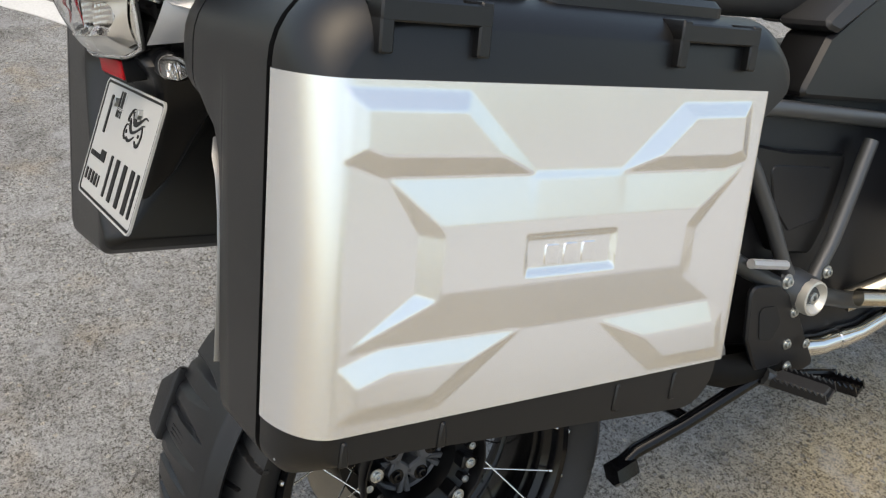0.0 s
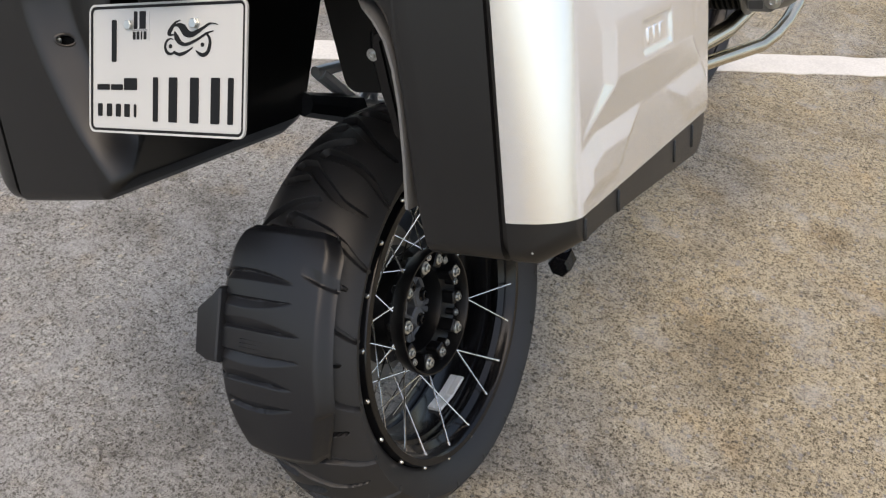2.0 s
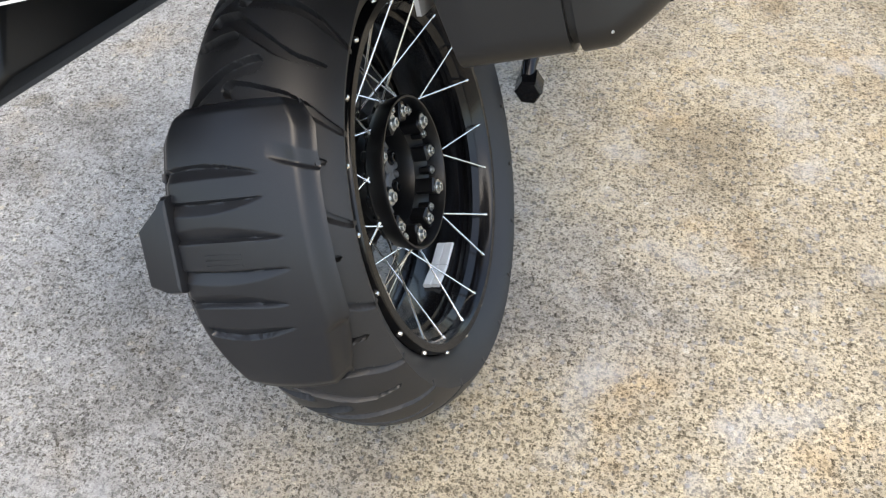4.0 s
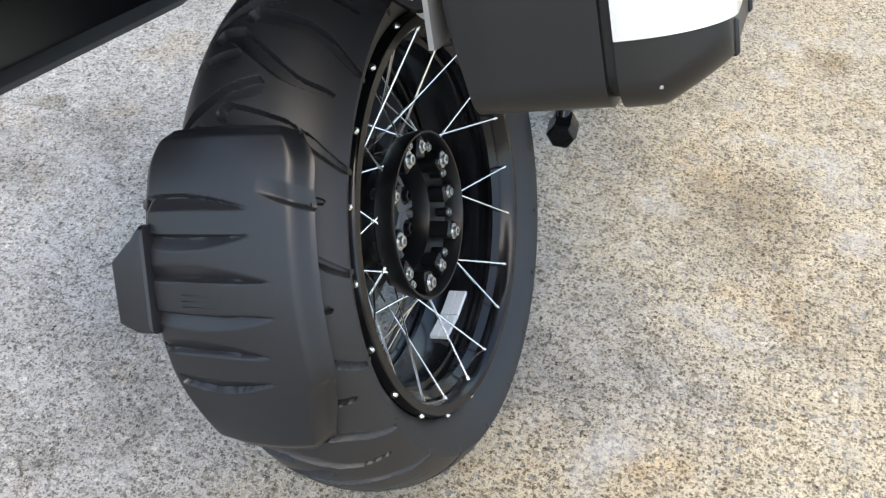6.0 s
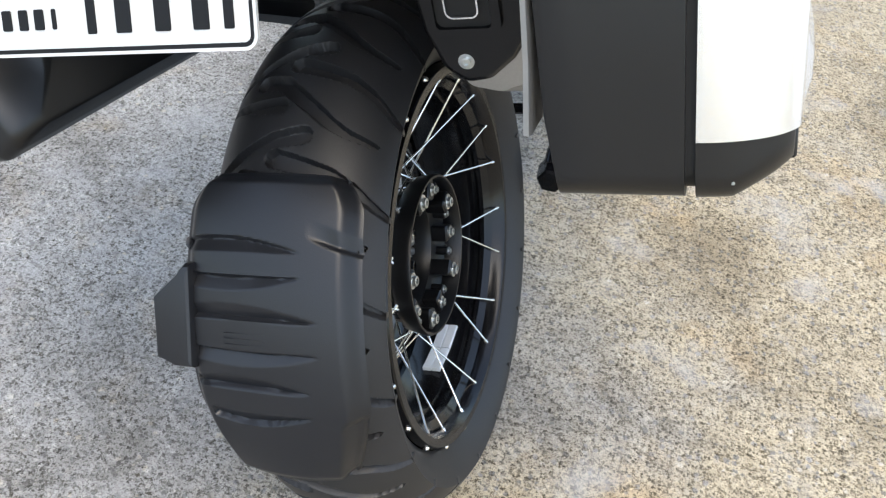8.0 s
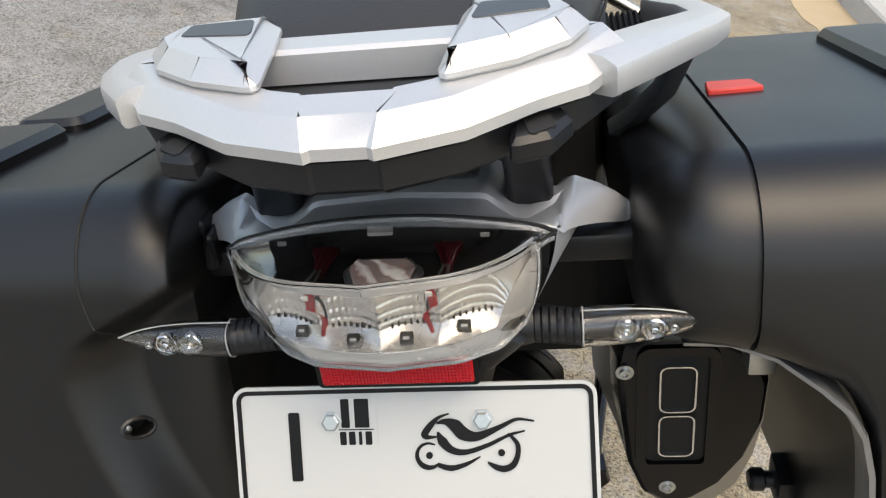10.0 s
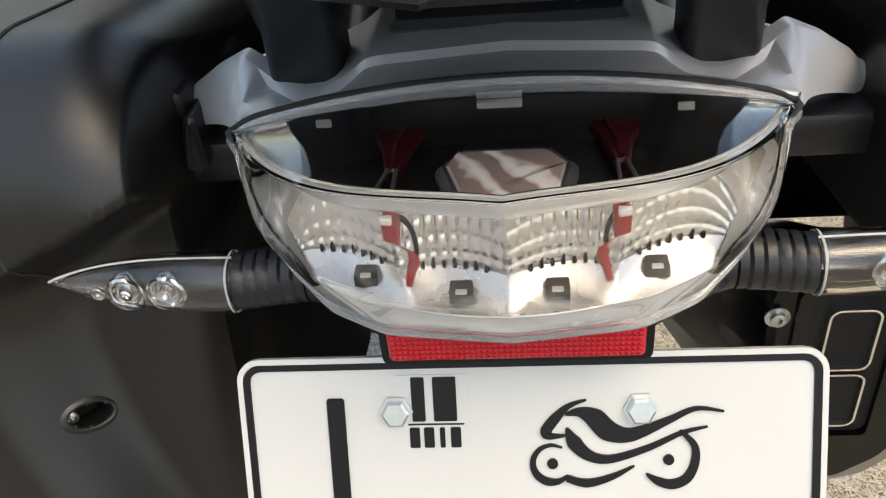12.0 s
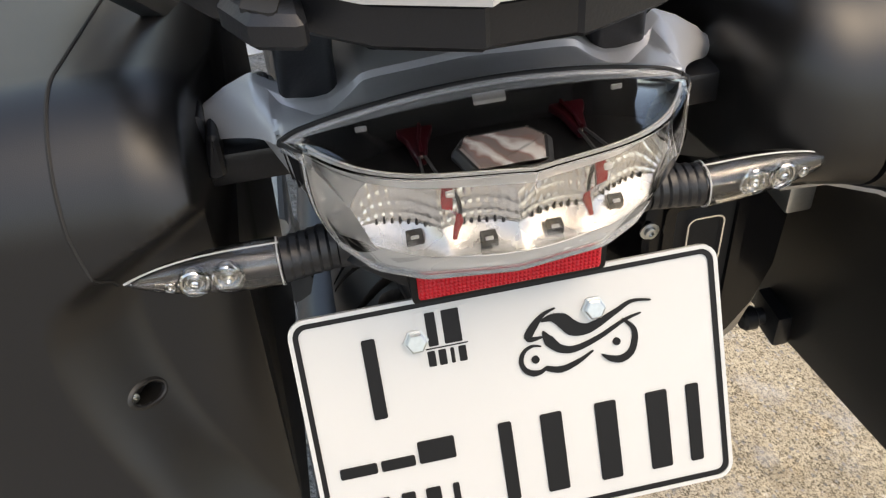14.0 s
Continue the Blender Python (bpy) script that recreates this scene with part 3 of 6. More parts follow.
def rear_points(x, u0, w0, w1, scoop, ahead=0.46, n=90):
    """The case outline with many points on its rear edge, so that it can be scooped out."""
    r = 0.06
    arc_top = [(u0 + r * (1 - math.cos(t)), w1 - r + r * math.sin(t)) for t in np.linspace(math.pi / 2, 0, 30)]
    down = [(u0, w) for w in np.linspace(w1 - r, w0 + 0.014, n)[1:-1]]
    low = [(u0 + 0.014 * (1 - math.cos(t)), w0 + 0.014 - 0.014 * math.sin(t)) for t in np.linspace(0, math.pi / 2, 5)]
    rest = [tuple(p) for p in rounded([(0.25, w0), (ahead, w0), (0.505, w1), (0.25, w1)], [0.0001, 0.04, 0.05, 0.0001], 8)]
    ring = arc_top + down + low + rest
    return [pan(x, u + (scoop(x, w) if u < 0.2 else 0), w) for u, w in ring]


def groove(xs, at, width=0.003, depth=0.003):
    """Depth of the seams at x."""
    return max((depth for a in at if abs(xs - a) < width / 2), default=0.0)


def ease(t):
    return 1 - math.sqrt(max(0.0, 1 - min(1.0, max(0.0, t)) ** 2))


def emboss(u, w):
    """The height of the pressed pattern on the panel."""
    def pad(edges):
        h = np.ones_like(u)
        for (pu, pw), (qu, qw), width in edges:
            eu, ew = qu - pu, qw - pw
            d = ((u - pu) * -ew + (w - pw) * eu) / math.hypot(eu, ew)
            if np.isscalar(width):
                h = np.minimum(h, d / width)
            else:
                # A steep lip between the two upper pads, a gentle slope beside it.
                lip = smooth_step(0.188, 0.200, u) * (1 - smooth_step(0.282, 0.294, u))
                h = np.minimum(h, (1 - lip) * d / width[2] + lip * np.interp(d, [0, width[0], width[2]], [0, width[1], 1]))
        return np.clip(h, 0, 1)

    def ring(points, widths):
        return pad([(points[i], points[(i + 1) % len(points)], widths[i]) for i in range(len(points))])

    h = ring([(0.030, 0.206), (0.062, 0.194), (0.200, 0.192), (0.128, 0.255), (0.028, 0.256)], [0.014, 0.016, 0.013, 0.013, 0.016])
    h = np.maximum(h, ring([(0.280, 0.190), (0.410, 0.190), (0.443, 0.199), (0.438, 0.252), (0.349, 0.250)], [0.016, 0.014, 0.014, 0.012, 0.018]))
    h = np.maximum(h, ring([(0.093, 0.066), (0.388, 0.066), (0.388, 0.196), (0.093, 0.196)], [0.040, 0.018, (0.006, 0.30, 0.038), 0.022]))
    h = np.maximum(h, ring([(0.130, 0.100), (0.350, 0.100), (0.443, 0.196), (0.062, 0.196)], [0.03, 0.016, (0.006, 0.30, 0.038), 0.016]))
    h = np.maximum(h, ring([(0.036, 0.066), (0.424, 0.066), (0.360, 0.130), (0.128, 0.130)], [0.040, 0.018, 0.03, 0.018]))
    h = np.maximum(h, ring([(0.034, 0.010), (0.123, 0.011), (0.199, 0.066), (0.070, 0.068), (0.033, 0.056)], [0.012, 0.016, 0.020, 0.021, 0.015]))
    h = np.maximum(h, ring([(0.352, 0.006), (0.452, 0.004), (0.443, 0.050), (0.420, 0.066), (0.280, 0.063)], [0.012, 0.012, 0.014, 0.022, 0.018]))
    h = 0.0054 * h
    h = h - 0.0036 * ring([(0.191, 0.111), (0.288, 0.110), (0.286, 0.146), (0.189, 0.146)], [0.006, 0.0045, 0.0045, 0.0045])
    return h


def panel_shape(side, shift):
    """The pressed metal panel, wrapped round the rear corner of the lid."""
    plan = [(0.372 + 0.060 * math.sin(t), 0.036 * (1 - math.cos(t)), math.sin(t), -math.cos(t)) for t in np.linspace(0, math.pi / 2, 36)]
    plan += [(0.432, u, 1.0, 0.0) for u in np.arange(0.0375, 0.4535, 0.0016)]
    plan += [(0.432 - 0.009 * (1 - math.cos(t)), 0.454 + 0.009 * math.sin(t), math.cos(t), math.sin(t)) for t in np.linspace(0.2, math.pi / 2, 6)]
    if side < 0:
        plan = [(0.4305, 0.037, 0.7, -0.7)] * 36 + plan[36:]
    ws = np.linspace(0.0, 0.262, 165)
    plan = np.array(plan)
    h = emboss(plan[:, 1][:, None] * np.ones((1, len(ws))), np.ones((len(plan), 1)) * ws[None, :])
    if side < 0:
        h[:36] = 0
    h *= np.interp(plan[:, 1], [0.028, 0.10], [0.85, 1.0])[:, None]
    k = np.pad(h, 1, mode="edge")
    h = (k[1:-1, 1:-1] * 4 + k[:-2, 1:-1] + k[2:, 1:-1] + k[1:-1, :-2] + k[1:-1, 2:]) / 8
    rows = []
    for i, (x, u, nx, nu) in enumerate(plan):
        line = [pan(side * (x - 0.004 * nx) + shift, u - 0.004 * nu, ws[0])]
        line += [pan(side * (x + h[i, j] * nx + 0.0) + shift, u + h[i, j] * nu, w) for j, w in enumerate(ws)]
        line += [pan(side * (x - 0.004 * nx) + shift, u - 0.004 * nu, ws[-1])]
        rows.append(line)
    return Shape().sheet(rows)


def lid_shape(side, shift):
    rings = []
    for x in [0.372, 0.378, 0.386, 0.394, 0.402, 0.410, 0.416, 0.421, 0.425, 0.4275, 0.4285]:
        s = (x - 0.372) / 0.0585
        rings.append(pan_ring(side * x + shift, 0.001 + 0.034 * ease(s), (-0.044 if side > 0 else -0.037) + 0.018 * max(0.0, (x - 0.394) / 0.0345), 0.325 - 0.036 * ease((x - 0.38) / 0.05), front=0.461 - 0.012 * ease(s), drop=0.023 if side > 0 else 0.0))
    return Shape().sheet(rings, wrap_v=True, caps=True)


def latch_shape(side, shift, u0, u1):
    """A hooked latch bridge on the lid: a bar on two legs."""
    s = Shape()
    for a, b in ((u0, u0 + 0.011), (u1 - 0.011, u1)):
        s.prism(rounded([(a, 0.279), (b, 0.279), (b, 0.318), (a, 0.318)], 0.002, 2), lambda p, q, d: pan(side * d + shift, p, q), 0.405, 0.4365, 0.0015)
    s.prism(rounded([(u0, 0.300), (u1, 0.300), (u1, 0.3155), (u0, 0.3155)], 0.002, 2), lambda p, q, d: pan(side * d + shift, p, q), 0.395, 0.4368, 0.0015)
    return s


def pannier(side, shift, label, body):
    case = thing("pannier", label, "pannier", group="panniers")
    part("body", body, M_CASE, case, "black grained plastic case body", 40)
    gap = Shape().sheet([pan_ring(side * x + shift, 0.006, -0.039 if side > 0 else -0.032, 0.320) for x in (0.364, 0.374)], wrap_v=True)
    part("seal", gap, M_SEAM, case)
    lid = part("lid", lid_shape(side, shift), M_CASE, case, "black grained plastic lid", 40)
    part("panel", panel_shape(side, shift), M_PANEL, lid, "satin silver panel pressed with an angular pattern", 25)
    for u0, u1 in ((0.049, 0.139), (0.330, 0.428)):
        part("latch", latch_shape(side, shift, u0, u1), M_CASE, lid)
    for u in (0.040, 0.128, 0.318, 0.392):
        rib = Shape().prism(rounded([(u, -0.026 - 0.02 * u), (u + 0.009, -0.026 - 0.02 * u), (u + 0.007, -0.006), (u + 0.002, -0.006)], 0.002, 2), lambda p, q, d: pan(side * d + shift, p, q), 0.415, 0.4308, 0.0015)
        part("rib", rib, M_CASE, lid)
    screw(lid, pan(side * 0.394 + shift, 0.0045, -0.028), (0, 0, -90), 0.16)
    # The raised grip pad and hinge block on top.
    pad = Shape()
    for lo, hi, z in ((0.07, 0.20, 0.013), (0.215, 0.42, 0.011)):
        pad.prism(rounded([(0.338, lo), (0.402, lo), (0.402, hi), (0.338, hi)], 0.014, 4), lambda p, q, d: pan(side * p + shift, q, d), 0.315, 0.325 + z, 0.006)
    part("grip_pad", pad, M_CASE, lid)
    badge = Shape()
    for k in range(3):
        a = 0.212 + 0.0195 * k
        badge.prism(rounded([(a, 0.1195), (a + 0.0145, 0.1195), (a + 0.0145, 0.136), (a, 0.136)], 0.002, 2), lambda p, q, d: pan(side * d + shift, p, q), 0.430, 0.4352, 0.0008)
    part("badge", badge, M_PANEL, lid, "three plain raised blocks")
    return case


def right_body():
    rings = []
    seams = (0.203,)
    stops = [0.140, 0.1405, 0.142, 0.146, 0.152, 0.160, 0.170, 0.180, 0.19, 0.2014, 0.2016, 0.2044, 0.2046, 0.215, 0.225, 0.235, 0.245, 0.253, 0.260, 0.266, 0.271, 0.275, 0.278, 0.281, 0.2865, 0.31, 0.34, 0.365, 0.3655]
    for x in stops:
        t = (0.185 - x) / 0.045
        cutoff = 0.211 if x < 0.174 else float(np.interp(x, [0.174, 0.222, 0.256, 0.270, 0.277, 0.281, 0.283], [0.211, 0.2045, 0.189, 0.165, 0.125, 0.0, -0.043]))
        rings.append(pan_ring(x, 0.045 * ease(t), cutoff + 0.012 * ease(t), 0.325 - 0.03 * ease(t), -groove(x, seams), heel=0.022 + 0.018 * float(smooth_step(0.242, 0.185, x))))
    return Shape().sheet(rings, wrap_v=True, caps=True)


SCOOP_W = [-0.06, 0.0, 0.038, 0.058, 0.10, 0.155, 0.195, 0.225, 0.245, 0.258, 0.270, 0.285, 0.34]
SCOOP_X = [-0.100, -0.125, -0.146, -0.160, -0.178, -0.196, -0.204, -0.204, -0.188, -0.152, -0.124, -0.10, -0.05]


def scoop(x, w):
    """How far the left case is hollowed out beside the tail."""
    edge = float(np.mean([np.interp(w + d, SCOOP_W, SCOOP_X) for d in np.linspace(-0.016, 0.016, 9)]))
    near = float(smooth_step(edge - 0.018, edge + 0.026, x))
    # The deep pocket beside the tail, above the signal.
    pocket = float(smooth_step(-0.139, -0.129, x) * smooth_step(0.222, 0.244, w) * (1 - smooth_step(0.30, 0.318, w)))
    return 0.034 * near + 0.085 * pocket


def left_body():
    rings = []
    stops = sorted({-0.313, -0.3125, -0.28, -0.26, -0.24, *np.linspace(-0.22, -0.128, 84)})
    for x in stops:
        t = (x + 0.165) / 0.04
        foot = float(np.interp(x, [-0.32, -0.25, -0.19, -0.160, -0.145, -0.128], [-0.036, -0.031, -0.026, -0.023, -0.014, 0.002]))
        ahead = 0.46 - 0.11 * float(smooth_step(-0.22, -0.15, x))
        rings.append(rear_points(x, 0.02 * ease(t), foot, 0.325 - 0.03 * ease(t), scoop, ahead))
    return Shape().sheet(rings, wrap_v=True, caps=True)


def open_hole(shape, at, r_across, r_up):
    """Take out the faces of the rear wall round a place; gives the wall's place and directions there."""
    pts = np.array(shape.v)
    mid = np.array([pts[list(f)].mean(0) for f in shape.f])
    near = [i for i, c in enumerate(mid) if c[1] < -0.15 and math.hypot(c[0] - at[0], c[2] - at[1]) < 0.005]
    centre = Vector(mid[near].mean(0))
    out_ = Vector()
    for i in near:
        f = shape.f[i]
        n = Vector(pts[f[2]] - pts[f[0]]).cross(Vector(pts[f[3]] - pts[f[1]]))
        out_ += n if n.y < 0 else -n
    out_.normalize()
    across_ = out_.cross(Vector((0, 0, 1))).normalized()
    if across_.x < 0:
        across_ = -across_
    turn_ = Matrix.Rotation(radians(-20), 3, out_)
    across_ = turn_ @ across_
    up_ = across_.cross(out_)
    keep = []
    for f, c in zip(shape.f, mid):
        d = Vector(c) - centre
        if abs(d.dot(out_)) > 0.02 or (d.dot(across_) / r_across) ** 2 + (d.dot(up_) / r_up) ** 2 >= 1:
            keep.append(f)
    shape.f = keep
    return centre, out_, across_, up_


left_shape = left_body()
HOLE, HOLE_OUT, HOLE_ACROSS, HOLE_UP = open_hole(left_shape, (-0.188, 0.844), 0.0110, 0.0062)
right_case = pannier(1, 0.0, "hard pannier with a silver pressed panel and black lid", right_body())
left_case = pannier(-1, 0.052, "hard black pannier with a hollowed inner corner", left_shape)
flap = [(-0.186 - 0.006 * s, w) for s, w in zip(np.linspace(0, 1, 8), np.linspace(0.228, 0.262, 8))]
flap_line = [pan(x, scoop(x, w) + 0.0002, w) for x, w in flap] + [pan(-0.193, scoop(-0.193, 0.265 + 0.06 * math.sin(t)) + 0.06 * (1 - math.cos(t)), 0.265 + 0.06 * math.sin(t)) for t in np.linspace(0.1, math.pi / 2, 12)] + [pan(-0.191, 0.2, 0.325), pan(-0.189, 0.45, 0.325)]
part("flap_seam", Shape().tube(flap_line, 0.0011, 6), M_SEAM, left_case)
# The catch in the pocket beside the tail: a strap and an upright clip.
for x0, x1, z0, z1, y0 in ((-0.146, -0.132, 0.925, 0.966, -0.198), (-0.137, -0.126, 0.932, 0.958, -0.205)):
    part("catch", Shape().prism(rounded([(x0, z0), (x1, z0), (x1, z1), (x0 + 0.006, z1)], 0.004, 3), lambda p, q, d: (p, d, q), y0 + 0.02, y0, 0.002), M_GUARD, left_case, "black plastic catch")
# The round lock hole: an opening in the wall with a soft collar and a dark cup behind it.
M_CUP = material("shaded black plastic", (0.003, 0.003, 0.003), 0.7, spec=0.2)
collar, cup_, hole_at = [], [], Vector(HOLE)
for r_, d_ in ((0.0140, -0.0012), (0.0118, 0.0002), (0.0094, 0.0009), (0.0082, 0.0006), (0.0075, -0.001), (0.0070, -0.008), (0.0066, -0.014), (0.0001, -0.014)):
    collar.append([hole_at + HOLE_ACROSS * ((r_ + 0.0018) * math.cos(a)) + HOLE_UP * (r_ * 0.68 * math.sin(a)) + HOLE_OUT * d_ for a in np.linspace(0, 2 * math.pi, 32, False)])
part("lock_collar", Shape().sheet(collar[:5], wrap_v=True), M_CASE, left_case)
part("lock_hole", Shape().sheet(collar[4:], wrap_v=True), M_CUP, left_case)
screw(left_case, hole_at - HOLE_ACROSS * 0.0075 - HOLE_OUT * 0.004, (0, 0, -80), 0.5)

part("red_tab", Shape().prism(rounded([(0.206, 0.200), (0.248, 0.206), (0.244, 0.235), (0.210, 0.235)], 0.003, 2), lambda p, q, d: pan(p, q, d), 0.322, 0.3285, 0.001), M_REDTAB, right_case, "red warning tab on the case handle")

# Metal edge of the heat shield that lines the cut-out of the right case.
hoop = [(0.168, 0.2080), (0.196, 0.2065), (0.222, 0.2010), (0.243, 0.1925), (0.258, 0.180), (0.268, 0.162), (0.274, 0.135), (0.2765, 0.10), (0.2755, 0.05), (0.2725, 0.004)]


def shield_shape():
    rows = []
    n = len(hoop)
    for i, (x, w) in enumerate(hoop):
        a, b = np.array(hoop[max(0, i - 1)]), np.array(hoop[min(n - 1, i + 1)])
        d = (b - a) / np.hypot(*(b - a))
        nx, nw = -d[1], d[0]
        # Section: a rolled rear lip and a sheet running forwards.
        line = []
        k_ = 0.50 + 0.25 * i / (n - 1)
        for off, u in ((0.0, 0.035), (0.0, 0.02), (0.0, 0.004), (0.002, -0.001), (0.007, 0.0), (0.0085, 0.005), (0.0070, 0.012), (0.002, 0.018), (0.003, 0.035)):
            line.append(pan(x - nx * off * k_, u + 0.040 * float(smooth_step(0.255, 0.205, x)), w - nw * off * k_))
        rows.append(line)
    return Shape().sheet(rows, caps=False)


M_SHIELD = material("satin shield metal", (0.38, 0.38, 0.375), 0.4, 0.85, grain=0.04, blotch=0.06, blotch_scale=30)
part("heat_shield", shield_shape(), M_SHIELD, right_case, "brushed metal heat shield edge", 50)

# ---- number plate ----
PLATE_TOP, PLATE_LOW = Vector((0.0012, -0.2668, 0.8855)), Vector((0.0012, -0.3288, 0.7662))
plate_down = (PLATE_LOW - PLATE_TOP).normalized()
plate_out = Vector((1, 0, 0)).cross(plate_down)
if plate_out.y > 0:
    plate_out = -plate_out
PW, PH = 0.2235, (PLATE_LOW - PLATE_TOP).length


def plate(p, q, d):
    """A place on the plate: p across from its middle, q down from its top edge, d outwards."""
    return Vector((p, 0, 0)) + PLATE_TOP + plate_down * q + plate_out * d


def plate_box(name, x0, x1, y0, y1, d0, d1, mat, parent, r=0.002, label="", bevel=0.0):
    s = Shape().prism(rounded([(x0, y0), (x1, y0), (x1, y1), (x0, y1)], r, 4), plate, d0, d1, bevel)
    return part(name, s, mat, parent, label)


number_plate = plate_box("number_plate", -PW / 2, PW / 2, 0, PH, -0.0015, 0.0, M_WHITE, motorcycle, 0.009, "white pressed metal plate with a black border line")


def frame_ring(x0, x1, y0, y1, r, t, d0, d1):
    a = rounded([(x0, y0), (x1, y0), (x1, y1), (x0, y1)], r, 6)
    b = rounded([(x0 + t, y0 + t), (x1 - t, y0 + t), (x1 - t, y1 - t), (x0 + t, y1 - t)], max(r - t, 0.001), 6)
    rings = [[plate(p, q, d0) for p, q in a], [plate(p, q, d1) for p, q in a], [plate(p, q, d1) for p, q in b], [plate(p, q, d0) for p, q in b]]
    return Shape().sheet(rings, wrap_u=True, wrap_v=True)


part("rim", frame_ring(-PW / 2, PW / 2, 0, PH, 0.009, 0.0022, -0.001, 0.0012), M_WHITE, number_plate)
part("border_line", frame_ring(-PW / 2 + 0.0022, PW / 2 - 0.0022, 0.0022, PH - 0.0022, 0.0075, 0.0028, 0.0, 0.0008), M_BLACK, number_plate, "black border line")


def bar(x0, x1, y0, y1, label="plain black bar"):
    plate_box("bar", x0, x1, y0, y1, 0.0, 0.0011, M_BLACK, number_plate, 0.0012, label, 0.0003)


# Each character is a plain bar of about its size.
bar(-0.0770, -0.0700, 0.0165, 0.0598)
for mid, width in ((-0.0112, 0.0072), (0.0138, 0.0118), (0.0436, 0.0118), (0.0720, 0.0118), (0.0921, 0.0072)):
    bar(mid - width / 2, mid + width / 2, 0.0755, 0.1208)
for x0, x1, y0, y1 in ((-0.0995, -0.0800, 0.0830, 0.0890), (-0.0780, -0.0600, 0.0830, 0.0890), (-0.0580, -0.0385, 0.0765, 0.0890)):
    bar(x0, x1, y0, y1)
for x0, x1 in ((-0.0985, -0.0915), (-0.0845, -0.0765), (-0.0705, -0.0630), (-0.0575, -0.0495), (-0.0430, -0.0395)):
    bar(x0, x1, 0.1035, 0.1170)
plate_box("sticker", -0.0490, -0.0212, 0.0076, 0.0385, 0.0, 0.0004, M_WHITE, number_plate, 0.001, "small white sticker")
for x0, x1, y0, y1 in ((-0.0436, -0.0384, 0.0085, 0.0264), (-0.0352, -0.0262, 0.0085, 0.0264), (-0.0455, -0.0235, 0.0273, 0.0279), (-0.0450, -0.0410, 0.0289, 0.0372), (-0.0394, -0.0354, 0.0289, 0.0372), (-0.0332, -0.0312, 0.0289, 0.0372), (-0.0290, -0.0250, 0.0289, 0.0372)):
    plate_box("bar", x0, x1, y0, y1, 0.0004, 0.0008, M_BLACK, number_plate, 0.0006)
# A plain stylised two-wheeler emblem: two wheel arcs with dots and sweeping strokes.
def stroke(points, widths):
    """A sweeping stroke with a changing width, as a curve through the points."""
    pts = [Vector((p[0], p[1])) for p in points]
    fine = []
    for i in range(len(pts) - 1):
        p0, p1, p2, p3 = pts[max(i - 1, 0)], pts[i], pts[i + 1], pts[min(i + 2, len(pts) - 1)]
        for t in np.linspace(0, 1, 8, i == len(pts) - 2):
            fine.append((0.5 * (2 * p1 + (p2 - p0) * t + (2 * p0 - 5 * p1 + 4 * p2 - p3) * t * t + (3 * p1 - p0 - 3 * p2 + p3) * t ** 3), widths[i] + (widths[i + 1] - widths[i]) * t))
    one, two = [], []
    for i, (p, w) in enumerate(fine):
        d = (fine[min(i + 1, len(fine) - 1)][0] - fine[max(i - 1, 0)][0]).normalized()
        n = Vector((-d.y, d.x)) * max(w, 0.0003) / 2
        one.append(tuple(p + n))
        two.append(tuple(p - n))
    return Shape().sheet([[plate(*p, 0.0) for p in one], [plate(*p, 0.001) for p in one], [plate(*p, 0.001) for p in two], [plate(*p, 0.0) for p in two]], wrap_u=True)


def arc_points(cx, cy, r, a0, a1, n=9):
    return [(cx + r * math.cos(radians(a)), cy + r * math.sin(radians(a))) for a in np.linspace(a0, a1, n)]


for cx, cy in ((0.0098, 0.0445), (0.0537, 0.0434)):
    part("emblem_dot", Shape().prism([(cx + 0.0021 * math.cos(a), cy + 0.0021 * math.sin(a)) for a in np.linspace(0, 2 * math.pi, 14, False)], plate, 0, 0.001), M_BLACK, number_plate)
for points, widths in (
    (((0.0232, 0.0188), (0.0165, 0.0212), (0.0112, 0.0262), (0.0076, 0.0312), (0.0090, 0.0332), (0.0150, 0.0330)), (0.0005, 0.0016, 0.0032, 0.0036, 0.0022, 0.0005)),
    (((0.0150, 0.0246), (0.0205, 0.0237), (0.0262, 0.0262), (0.0310, 0.0312), (0.0375, 0.0332), (0.0440, 0.0318), (0.0543, 0.0272), (0.0640, 0.0230), (0.0742, 0.0243)), (0.0006, 0.0030, 0.0064, 0.0068, 0.0048, 0.0036, 0.0022, 0.0014, 0.0006)),
    (((0.0155, 0.0300), (0.0182, 0.0358), (0.0236, 0.0412), (0.0318, 0.0428), (0.0453, 0.0388), (0.0587, 0.0326), (0.0682, 0.0302)), (0.0006, 0.0048, 0.0036, 0.0026, 0.0020, 0.0014, 0.0005)),
    (arc_points(0.0098, 0.0445, 0.0076, 40, 300), (0.0006, 0.0018, 0.0026, 0.0024, 0.0020, 0.0018, 0.0014, 0.0010, 0.0005)),
    (((0.0150, 0.0505), (0.0226, 0.0526), (0.0318, 0.0503), (0.0408, 0.0457)), (0.0022, 0.0028, 0.0020, 0.0005)),
    (((0.0580, 0.0316), (0.0632, 0.0375), (0.0636, 0.0440), (0.0607, 0.0507), (0.0551, 0.0534), (0.0495, 0.0520), (0.0452, 0.0490)), (0.0010, 0.0022, 0.0026, 0.0030, 0.0032, 0.0026, 0.0006)),
):
    part("emblem_stroke", stroke(points, [w * 1.22 for w in widths]), M_BLACK, number_plate)

